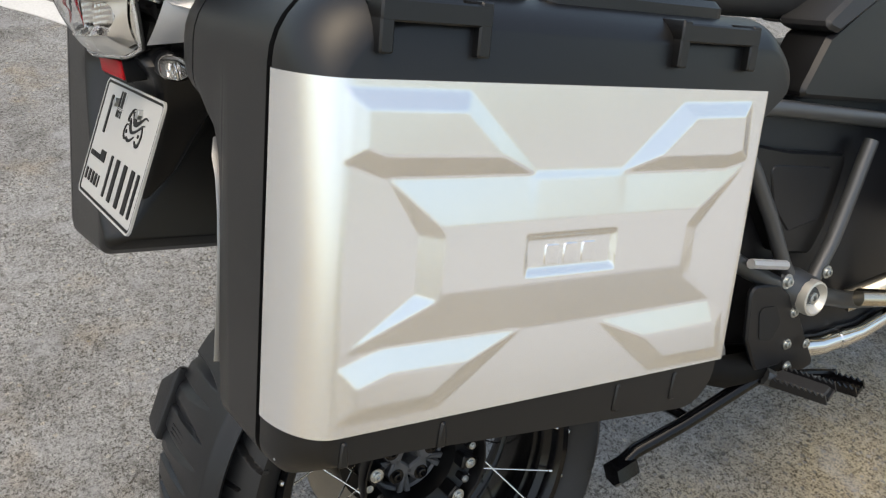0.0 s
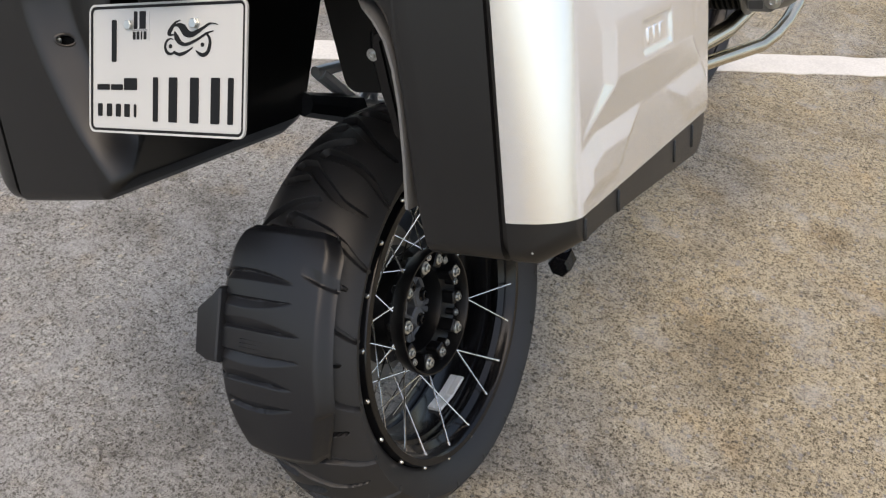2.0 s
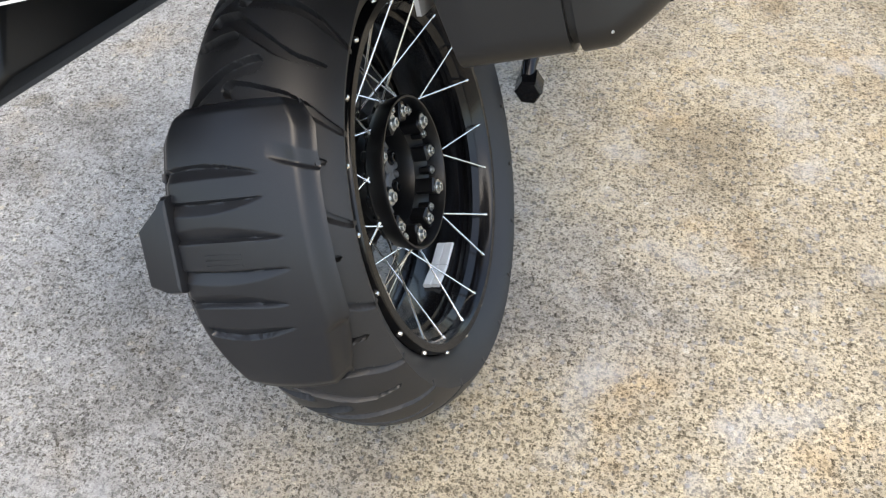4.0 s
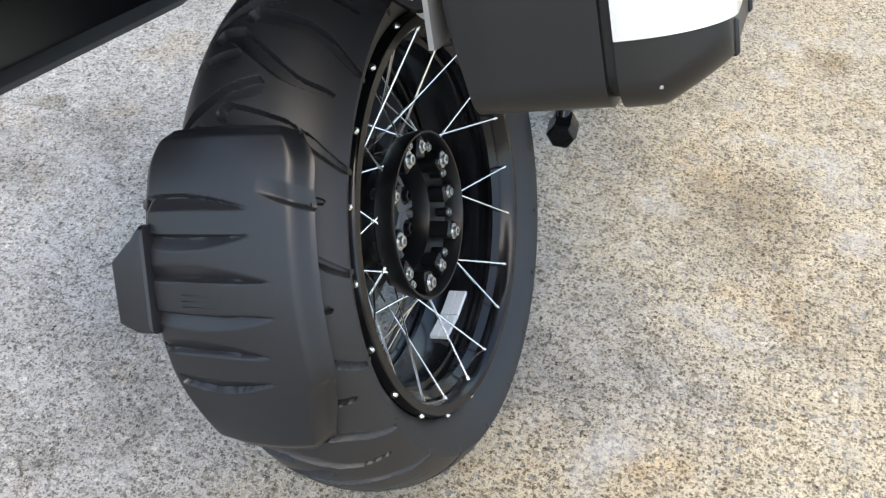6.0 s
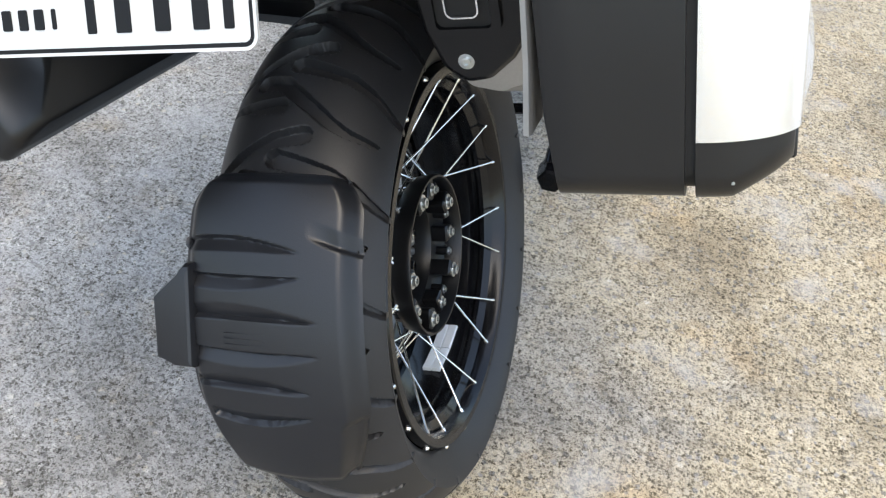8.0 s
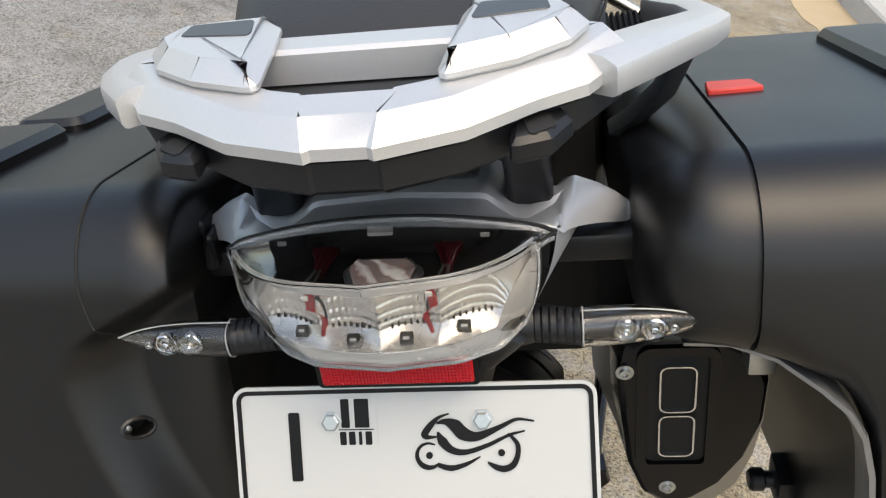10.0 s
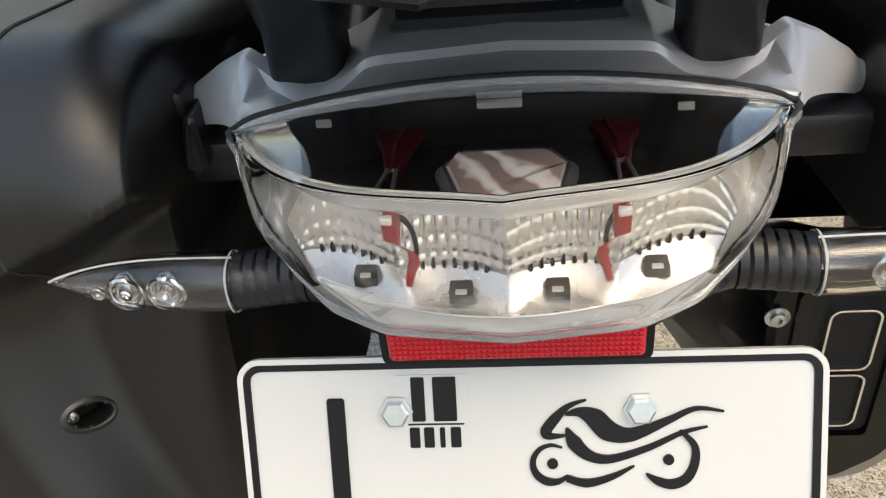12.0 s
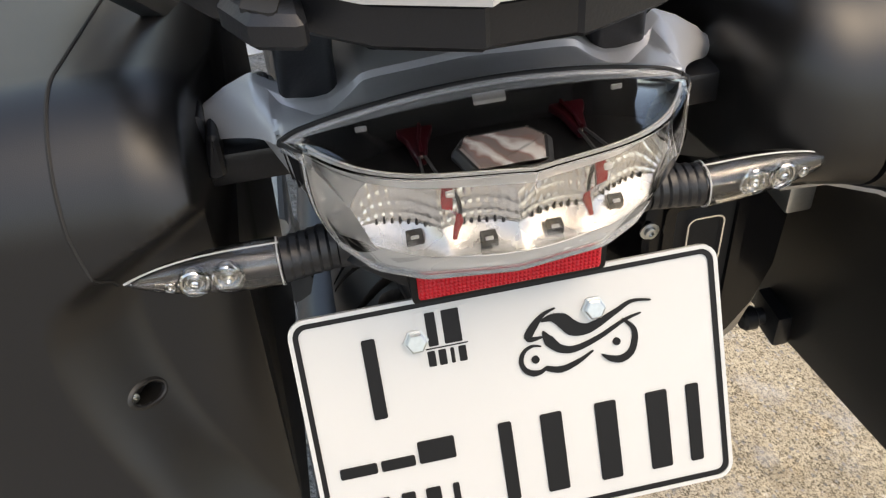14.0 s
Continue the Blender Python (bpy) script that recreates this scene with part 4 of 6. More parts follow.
HEX = mesh_of("hex_bolt", Shape().lathe([(0, 0.0001), (0, 0.0066), (0.001, 0.0066), (0.001, 0.0055), (0.004, 0.0055), (0.0046, 0.0046), (0.0046, 0.0001)], 6), M_ZINC, 20)
for x, q in ((-0.0497, 0.0222), (0.0434, 0.0226)):
    ob = new("hex_bolt", HEX)
    ob.parent = number_plate
    ob.matrix_basis = Matrix.Translation(plate(x, q, 0.0002)) @ plate_out.to_track_quat("X", "Z").to_matrix().to_4x4()
    tagged(ob, "zinc plated hexagon bolt")

# ---- tail light ----
def lens_top(t):
    return np.array([0.0935 * t, -0.2500 - 0.002 * (1 - t * t), 0.9918 - 0.0140 * t * t - 0.0030 * max(0.0, (abs(t) - 0.88) / 0.12) ** 2])


def lens_crease(t):
    return np.array([0.0845 * t, -0.3300 + 0.0175 * abs(t) + 0.040 * abs(t) ** 3.6, 1.0000 - 0.013 * t * t])


def lens_low(t):
    a = abs(t)
    knots = [0, 0.52, 0.80, 1.0]
    x, y, z = (float(np.mean([np.interp(a + d, knots, v) for d in (-0.03, 0, 0.03)])) for v in ([0, 0.0405, 0.0612, 0.0750], [-0.3005, -0.2970, -0.2830, -0.2712], [0.9258, 0.9275, 0.9255, 0.9330]))
    return np.array([math.copysign(x if a > 0.04 else 0.0405 * a / 0.52, t), y, z])


def lens_rows(top=6, low=10, n=61):
    """The two faces of the lamp glass: a window above the crease and a rear face below it."""
    ts = np.linspace(-1, 1, n)
    rows = []
    for s in np.linspace(0, 1, top):
        rows.append([lens_top(t) * (1 - s) + lens_crease(t) * s + np.array([0, 0, 0.0035 * math.sin(math.pi * s)]) for t in ts])
    for s in np.linspace(0, 1, low)[1:]:
        w = s ** 0.9
        rows.append([lens_crease(t) * (1 - w) + lens_low(t) * w + np.array([0.0035 * t ** 5 * math.sin(math.pi * s), -0.006 * math.sin(math.pi * s), 0]) for t in ts])
    return np.array(rows)


def lens_side(s):
    """The side edge of the lens, from the top over the crease to the foot."""
    k = np.array([lens_top(1), lens_top(1) * 0.55 + lens_crease(1) * 0.45 + (0.0008, 0, 0), lens_crease(1) * 0.92 + lens_low(1) * 0.08, lens_low(1)])
    out_ = np.array([0.0035 * math.sin(math.pi * max(0.0, (s - 0.3) / 0.7)), 0, 0])
    return np.array([np.interp(s, [0, 0.14, 0.30, 1], k[:, i]) for i in range(3)]) + out_


lamp_back = Shape()
ts = np.linspace(-1, 1, 41)
back = [[lens_top(t) + (0, 0.004, -0.002) for t in ts], [lens_top(t) * (0.98, 1, 1) + (0, 0.004, -0.02) for t in ts], [np.array([0.078 * t, -0.258, 0.957]) for t in ts], [np.array([0.072 * t, -0.264, 0.940]) for t in ts], [lens_low(t) + (0, 0.010, -0.001) for t in ts], [lens_low(t) + (0, 0.002, -0.003) for t in ts]]
lamp_back.sheet(back)
tail_light = part("tail_light", lamp_back, M_BLACK, motorcycle, "clear wedge-shaped lamp with silver reflectors and red inserts")
tail_light.matrix_basis = Matrix.Translation((-0.0012, 0, 0))
lens = part("lens", Shape().sheet(lens_rows()), M_CLEAR, tail_light, "clear plastic lens", 20)
lens.visible_shadow = False
thick = lens.modifiers.new("thickness", "SOLIDIFY")
thick.thickness, thick.offset = 0.0022, -1

# The thick rim of the lens: a rounded clear lip with a bright inner line, on a thin black gasket.
mirror = np.array([-1, 1, 1])
loop = [lens_top(t) for t in np.linspace(-0.985, 0.985, 41)] + [lens_side(s) for s in np.linspace(0.05, 0.97, 18)]
loop += [lens_low(t) for t in np.linspace(1, -1, 61)] + [lens_side(s) * mirror for s in np.linspace(0.97, 0.05, 18)]
M_GREYCLEAR = clear("cloudy clear rim", (0.93, 0.94, 0.94), 0.16)
M_GREYCLEAR.node_tree.nodes["Principled BSDF"].inputs["Transmission Weight"].default_value = 0.84
rim_ = part("lens_rim", Shape().tube(loop + loop[:1], 0.0017, 10), M_GREYCLEAR, tail_light, "thick clear rim of the lens")
rim_.visible_shadow = False
middle = np.array([0, -0.275, 0.958])
inner_line = [np.array(p) + (middle - p) * (1, 0.3, 1) / np.linalg.norm(middle - p) * 0.0044 for p in loop]
M_CREASE = material("milky clear edge", (0.36, 0.355, 0.345), 0.16, blotch=0.3, blotch_scale=150, coat=0.5)
part("rim_line", Shape().tube(inner_line + inner_line[:1], 0.00022, 6), M_CREASE, rim_, "bright moulded line inside the rim")
gasket = [np.array([p[0] * 1.016, p[1] + 0.0035, p[2] - 0.0004 if p[2] < 0.96 else p[2] + 0.0006]) for p in loop]
part("gasket", Shape().tube(gasket + gasket[:1], 0.0013, 8), M_SEAM, tail_light)

# The dark chamber under the top window.
M_BEZEL = material("dull black inner plastic", (0.010, 0.010, 0.011), 0.7, spec=0.10, blotch=0.15, blotch_scale=30)
bez = Shape().sheet([[lens_top(t) * (0.972, 1, 1) + (0, -0.003, -0.003) for t in ts], [lens_top(t) * (0.955, 1, 1) + (0, -0.004, -0.0195) for t in ts], [np.array([0.080 * t, -0.289 + 0.028 * abs(t) ** 2.5, 0.9735 - 0.003 * t * t]) for t in ts],
                     [lens_crease(t) * (0.952, 1, 1) + (0, 0.013, -0.0115) for t in ts], [lens_crease(t) * (0.966, 1, 1) + (0, 0.0046, -0.0014) for t in ts]])
for side in (-1, 1):
    edge_ = [lens_side(s) for s in np.linspace(0.0, 0.27, 7)]
    part("bezel_end", Shape().sheet([[(side * p[0] * k, p[1] + d, p[2] - d) for p in edge_] for k, d in ((0.978, 0.003), (0.95, 0.007), (0.86, 0.012))]), M_BEZEL, tail_light, "dull black end of the bezel")
part("upper_bezel", bez, M_BEZEL, tail_light, "dull black inner bezel")
brow_strip = [[lens_crease(t) * (0.962, 1, 1) + (0, 0.0034, -0.0016) for t in ts], [lens_crease(t) * (0.958, 1, 1) + (0, 0.0042, -0.0060) for t in ts], [lens_crease(t) * (0.95, 1, 1) + (0, 0.0072, -0.0098) for t in ts]]
M_BROW = material("satin plated brow", (0.56, 0.545, 0.52), 0.3, 0.4, blotch=0.12, blotch_scale=50)
part("brow_strip", Shape().sheet(brow_strip), M_BROW, tail_light, "satin silver strip below the crease of the lens")
part("crease_edge", Shape().tube([lens_crease(t) * (0.968, 1, 1) + (0, 0.0034, -0.0012) for t in ts], 0.0006, 8), M_CREASE, tail_light, "milky edge along the crease of the lens")
part("label_window", Shape().box((-0.0085, -0.262, 0.9868), (0.0057, -0.2595, 0.9890), None, 0.0006), M_WHITE, tail_light)
for x in (-0.058, 0.056):
    part("window_mark", Shape().box((x - 0.0025, -0.2615, 0.9830), (x + 0.0025, -0.2600, 0.9850), None, 0.0004), M_WHITE, tail_light)


def bay_y(x):
    """The ridge line of the mirror bays, bowed like the lens."""
    return -0.3040 + 0.0150 * (abs(x) / 0.067) ** 1.8


def bay_top(x):
    return 0.9785 - 0.013 * max(0.0, (abs(x) - 0.057) / 0.010) ** 2.2


def bay_low(x):
    return 0.9556 + 0.001 * (x / 0.067) ** 2


def floor_front(x):
    return np.array([x, -0.3130 + 0.0150 * (x / 0.056) ** 2, 0.9472 + 0.0012 * (x / 0.056) ** 2])


def hollow(x):
    k = min(3, int((x + 0.067) / 0.0335))
    q = (x + 0.067 - 0.0335 * (k + 0.5)) / 0.01675
    return 0.0050 * (1 - q * q), q


def bays_shape():
    """Four concave mirror bays, each a grid of ten by four small cushions."""
    rows = []
    for v in np.linspace(0, 1, 53):
        row = []
        for x in np.linspace(-0.067, 0.067, 441):
            deep, q = hollow(x)
            column = (q * (1 + 0.10 * (1 - v)) + 1) * 4.6
            line = v * 4.3 + 0.25 * q * q
            cushion = (0.00042 * abs(math.sin(math.pi * column)) + 0.00050 * abs(math.sin(math.pi * line))) * float(smooth_step(0.02, 0.10, v))
            row.append((x * (0.965 + 0.05 * v), bay_y(x) + deep + 0.0025 * v - cushion, bay_low(x) + (bay_top(x) - bay_low(x)) * v))
        rows.append(row)
    return Shape().sheet(rows)


def floor_shape():
    """The plated floor in front of the bays."""
    rows = []
    for s in np.linspace(0, 1, 9):
        row = []
        for x in np.linspace(-0.067, 0.067, 161):
            a = np.array([x * 0.965, bay_y(x) + hollow(x)[0], bay_low(x)])
            row.append(a * (1 - s) + floor_front(x * 0.90) * s + np.array([0, 0, -0.0012 * math.sin(math.pi * s)]))
        rows.append(row)
    return Shape().sheet(rows)


def housing_shape():
    """The silver housing between the edge of the lens and the bays."""
    across = np.linspace(-1, 1, 41)
    up = np.linspace(0, 1, 10)[1:-1]
    edge = lambda t: lens_crease(t) * (0.955, 1, 1) + (0, 0.0072, -0.0098)
    foot = lambda t: lens_low(t) * (0.95, 1, 1) + (0, 0.001, 0.0075)
    wall = lambda s: lens_side(0.26 + 0.74 * s) * (0.974, 1, 1) + (0, 0.0015, 0)
    outer = [edge(t) for t in across] + [wall(s) for s in up] + [foot(t) for t in across[::-1]] + [wall(1 - s) * (-1, 1, 1) for s in up]
    brow = lambda t: np.array([0.0680 * t, bay_y(0.067 * t) + 0.0027, bay_top(0.067 * t)])
    sill = lambda t: floor_front(0.0603 * t)
    end = lambda s: brow(1) * (1 - s) + sill(1) * s
    inner = [brow(t) for t in across] + [end(s) for s in up] + [sill(t) for t in across[::-1]] + [end(1 - s) * (-1, 1, 1) for s in up]
    rows = [[np.array(p) * (1 - s) + np.array(q) * s for p, q in zip(outer, inner)] for s in np.linspace(0, 1, 6)]
    return Shape().sheet(rows, wrap_v=True)


def streaked(name):
    """Pale plated plastic with curved red streaks."""
    m = material(name, (0.30, 0.27, 0.26), 0.3, 0.2)
    t = m.node_tree
    at, wave, ramp = t.nodes.new("ShaderNodeTexCoord"), t.nodes.new("ShaderNodeTexWave"), t.nodes.new("ShaderNodeValToRGB")
    wave.bands_direction = "DIAGONAL"
    for key, value in (("Scale", 36), ("Distortion", 6), ("Detail", 3), ("Detail Scale", 1.3)):
        wave.inputs[key].default_value = value
    t.links.new(at.outputs["Object"], wave.inputs["Vector"])
    t.links.new(wave.outputs["Fac"], ramp.inputs["Fac"])
    for e, (p, c) in zip((ramp.color_ramp.elements[0], ramp.color_ramp.elements[1], ramp.color_ramp.elements.new(0.55)), ((0.20, (0.33, 0.27, 0.26)), (0.80, (0.52, 0.04, 0.03)), (0.48, (0.38, 0.23, 0.215)))):
        e.position, e.color = p, (*c, 1)
    t.links.new(ramp.outputs["Color"], t.nodes["Principled BSDF"].inputs["Base Color"])
    return m


M_FLANGE = material("thick cloudy clear plastic", (0.46, 0.455, 0.44), 0.25, blotch=0.08, blotch_scale=70, coat=0.5)
flange = [[floor_front(0.0590 * t / 0.94) * (1 - s) + (lens_low(t) * (0.97, 1, 1) + np.array([0, -0.0005, 0.0024])) * s + np.array([0, -0.0022 * math.sin(math.pi * s) - 0.0005, 0.0002]) for t in np.linspace(-0.94, 0.94, 61)] for s in np.linspace(0, 1, 6)]
part("lens_flange", Shape().sheet(flange), M_FLANGE, tail_light, "thick cloudy edge of the lens")
part("flange_line", Shape().tube([floor_front(x) + (0, -0.0010, 0.0004) for x in np.linspace(-0.058, 0.058, 41)], 0.00045, 6), M_CREASE, tail_light)
M_DEEPRED = material("deep red plastic", (0.19, 0.003, 0.007), 0.12, spec=0.6, coat=0.6)
M_DARKRED = material("dark red plastic", (0.022, 0.001, 0.0025), 0.3, coat=0.2)
M_LAMP = material("satin vacuum plated plastic", (0.50, 0.485, 0.455), 0.3, 0.5, grain=0.02, blotch=0.05, blotch_scale=60)
M_BAYS = material("bright vacuum plated plastic", (0.70, 0.68, 0.655), 0.2, 0.9)
M_FLOOR = material("vacuum plated floor", (0.62, 0.60, 0.57), 0.27, 0.85, blotch=0.04, blotch_scale=90)
part("reflector", bays_shape(), M_BAYS, tail_light, "mirror reflector with small square cushions", 60)
part("reflector_floor", floor_shape(), M_FLOOR, tail_light, "plated floor in front of the mirror bays", 40)
part("lamp_housing", housing_shape(), M_LAMP, tail_light, "satin silver lamp housing", 40)
for k in range(4):
    # A row of small dark notches where each bay meets its floor.
    notches = Shape()
    for j in range(7):
        x = -0.067 + 0.0335 * (k + 0.20 + 0.10 * j)
        y = bay_y(x) + hollow(x)[0] - 0.0006
        notches.tube([(x * 0.967, y, bay_low(x) - 0.0002), (x * 0.967, y - 0.0001, bay_low(x) + 0.0016 + 0.0008 * (j % 2)), (x * 0.967 + 0.0002, y + 0.0006, bay_low(x) + 0.0030 + 0.0008 * (j % 2))], [0.0007, 0.0006, 0.0001], 6)
    tagged(part("notch_row", notches, M_BEZEL, tail_light, "small dark notches at the foot of a bay"), kind="stuff")
patch = rounded([(-0.0155, -0.2650), (0.0145, -0.2650), (0.0225, -0.2740), (0.0175, -0.2945), (-0.0150, -0.2945), (-0.0225, -0.2740)], 0.003, 3)
dome = part("centre_reflector", Shape().prism(patch, lambda p, q, d: (p, q, d), 0.9700, 0.9765, 0.0022), M_TUBE, tail_light, "grey frame round the centre reflector")
part("centre_face", Shape().prism(inset(patch, 0.0034), lambda p, q, d: (p, q, d), 0.9750, 0.9772, 0.0008), streaked("red streaked plated plastic"), dome, "pale plated face with red streaks")
for x in (-0.0440, -0.0141, 0.0141, 0.0440):
    y, z = bay_y(x) - 0.0028 + 0.0022 * (abs(x) > 0.03), bay_low(x) - 0.0030
    slot = Shape().prism(rounded([(x - 0.0037, y - 0.0024), (x + 0.0037, y - 0.0024), (x + 0.0034, y + 0.0022), (x - 0.0034, y + 0.0022)], 0.0006, 2), lambda p, q, d: (p, q, d - 0.35 * (y - q)), z - 0.002, z + 0.0012)
    led = part("led", slot, M_SEAM, tail_light)
    part("led_chip", Shape().box((x - 0.0017, y - 0.0023, z - 0.0005), (x + 0.0017, y - 0.0008, z + 0.0013), None, 0.0003), M_WHITE, led)
for side in (-1, 1):
    # A red divider: a block under the crease, a bent neck and a forked foot.
    stand_x, sway = side * 0.0310, -side * 0.8
    neck = [(0.0, -0.3105, 0.9850), (-0.0006, -0.3110, 0.9800), (-0.0008, -0.3110, 0.9752), (0.0020, -0.3100, 0.9730), (0.0052, -0.3090, 0.9700), (0.0058, -0.3085, 0.9665), (0.0040, -0.3085, 0.9625), (0.0025, -0.3090, 0.9575)]
    wide = [0.0021, 0.0024, 0.0022, 0.0016, 0.0016, 0.0017, 0.0013, 0.0010]
    hook = Shape().sheet([[(stand_x + sway * x + a, y + b * 0.6, z - b * 0.5 - a * sway * 0.5) for a, b in rounded([(-w, -w), (w, -w), (w, w), (-w, w)], 0.0009, 2)] for (x, y, z), w in zip(neck, wide)], wrap_v=True, caps=True)
    part("divider", hook, M_DEEPRED, tail_light, "red divider")
    arc = Shape().tube([(stand_x + 0.0010 + 0.0055 * math.sin(a) * sway, -0.3075, 0.9710 + 0.0095 * math.cos(a)) for a in np.linspace(-0.3, 2.0, 11)], 0.0008, 6)
    part("divider_rib", arc, M_SEAM, tail_light, "black rib behind the divider")
    fork_ = rounded([(-0.2440, 0.0085), (-0.2580, 0.0072), (-0.2640, 0.0045), (-0.2770, 0.0022), (-0.2770, -0.0020), (-0.2640, -0.0050), (-0.2560, -0.0085), (-0.2440, -0.0085)], 0.001, 2)
    s = Shape().prism(fork_, lambda p, q, d: (side * 0.0360 - side * 0.0008 + q * side, p, d), 0.9735, 0.9775, 0.0006)
    strip_ = part("red_strip", s, M_DARKRED, tail_light, "red strip under the top window")
    part("strip_rib", Shape().tube([(side * 0.0320, -0.2460, 0.9782), (side * 0.0325, -0.2580, 0.9786), (side * 0.0345, -0.2660, 0.9786), (side * 0.0350, -0.2760, 0.9784)], 0.0009, 6), M_DARKRED, strip_)
    for dx in (-0.0028, 0.0028):
        part("strip_stem", Shape().tube([(side * 0.0350 + dx * 0.5, -0.277, 0.9775), (side * 0.0352 + dx * 1.2, -0.308, 0.9865)], 0.0007, 6), M_TUBE, tail_light)
    part("crease_clip", Shape().box((side * 0.0312 - 0.0018, -0.3195, 0.9872), (side * 0.0312 + 0.0018, -0.3175, 0.9898), None, 0.0008), M_BROW, tail_light, "silver clip under the crease")

# Red reflector below the lamp.
reflector = Shape().prism(rounded([(-0.0445, 0.9020), (0.0445, 0.9020), (0.0445, 0.9215), (-0.0445, 0.9215)], 0.002, 3), lambda p, q, d: (p - 0.001, d, q), -0.272, -0.2865, 0.0008)
refl = part("red_reflector", reflector, M_RED, motorcycle, "red reflector strip under the lamp")
pyramids = Shape()
for i in range(44):
    for j in range(8):
        x0, z0, y0 = -0.0445 + 0.00198 * i, 0.9030 + 0.00228 * j, -0.2866
        pyramids.add([(x0, y0, z0), (x0 + 0.00198, y0, z0), (x0 + 0.00198, y0, z0 + 0.00228), (x0, y0, z0 + 0.00228), (x0 + 0.00099, y0 - 0.0007, z0 + 0.0012)], [(0, 1, 4), (1, 2, 4), (2, 3, 4), (3, 0, 4)])
tagged(part("facet_sheet", pyramids, M_RED, refl, "", 5), kind="stuff")
frame_ = Shape().prism(rounded([(-0.0475, 0.8990), (0.0475, 0.8990), (0.0475, 0.923), (-0.0475, 0.923)], 0.003, 3), lambda p, q, d: (p - 0.001, d, q), -0.264, -0.2845)
part("reflector_frame", frame_, M_BLACK, refl)

# Black tail carrier between lamp, signals and plate.
rings = []
for z, hw, y0, y1 in ((0.930, 0.060, -0.276, -0.10), (0.915, 0.076, -0.270, -0.10), (0.902, 0.070, -0.262, -0.12), (0.885, 0.054, -0.258, -0.16), (0.860, 0.046, -0.262, -0.20), (0.80, 0.040, -0.290, -0.25), (0.778, 0.036, -0.302, -0.28)):
    rings.append([(x, y, z) for x, y in rounded([(-hw, y0), (hw, y0), (hw, y1), (-hw, y1)], 0.012, 4)])
part("tail_carrier", Shape().sheet(rings, wrap_v=True, caps=True), M_GUARD, motorcycle, "matt black plastic tail carrier")
rings = []
for y, hw, z0, z1 in ((-0.24, 0.068, 0.92, 0.955), (-0.15, 0.078, 0.905, 0.955), (0.0, 0.090, 0.86, 0.955), (0.2, 0.10, 0.80, 0.95), (0.45, 0.10, 0.72, 0.93)):
    rings.append([(x, y, z) for x, z in rounded([(-hw, z0), (hw, z0), (hw, z1), (-hw, z1)], 0.015, 4)])
part("undertray", Shape().sheet(rings, wrap_v=True, caps=True), M_GUARD, motorcycle, "black plastic undertray")

rings = []
for y, x0, x1, z0, z1 in ((0.06, -0.06, 0.13, 0.644, 0.92), (0.12, -0.07, 0.14, 0.634, 0.92), (0.30, -0.06, 0.14, 0.56, 0.90), (0.42, -0.08, 0.13, 0.46, 0.86)):
    rings.append([(x, y, z) for x, z in rounded([(x0, z0), (x1, z0), (x1, z1), (x0, z1)], 0.02, 4)])
part("inner_fender", Shape().sheet(rings, wrap_v=True, caps=True), M_SEAM, motorcycle, "black inner fender in front of the wheel")

part("inner_panel", Shape().box((0.128, 0.062, 0.695), (0.262, 0.074, 0.815), None, 0.006), M_SEAM, motorcycle, "black panel between silencer and case")

# ---- turn signals ----
M_SMOKE = material("smoky plated plastic", (0.060, 0.061, 0.064), 0.22, 0.4, blotch=0.3, blotch_scale=120)
M_EDGE = material("bright clear edge", (0.42, 0.425, 0.425), 0.15, coat=0.4)

M_LED = material("clear moulded led optic", (0.62, 0.62, 0.61), 0.07, 1.0)


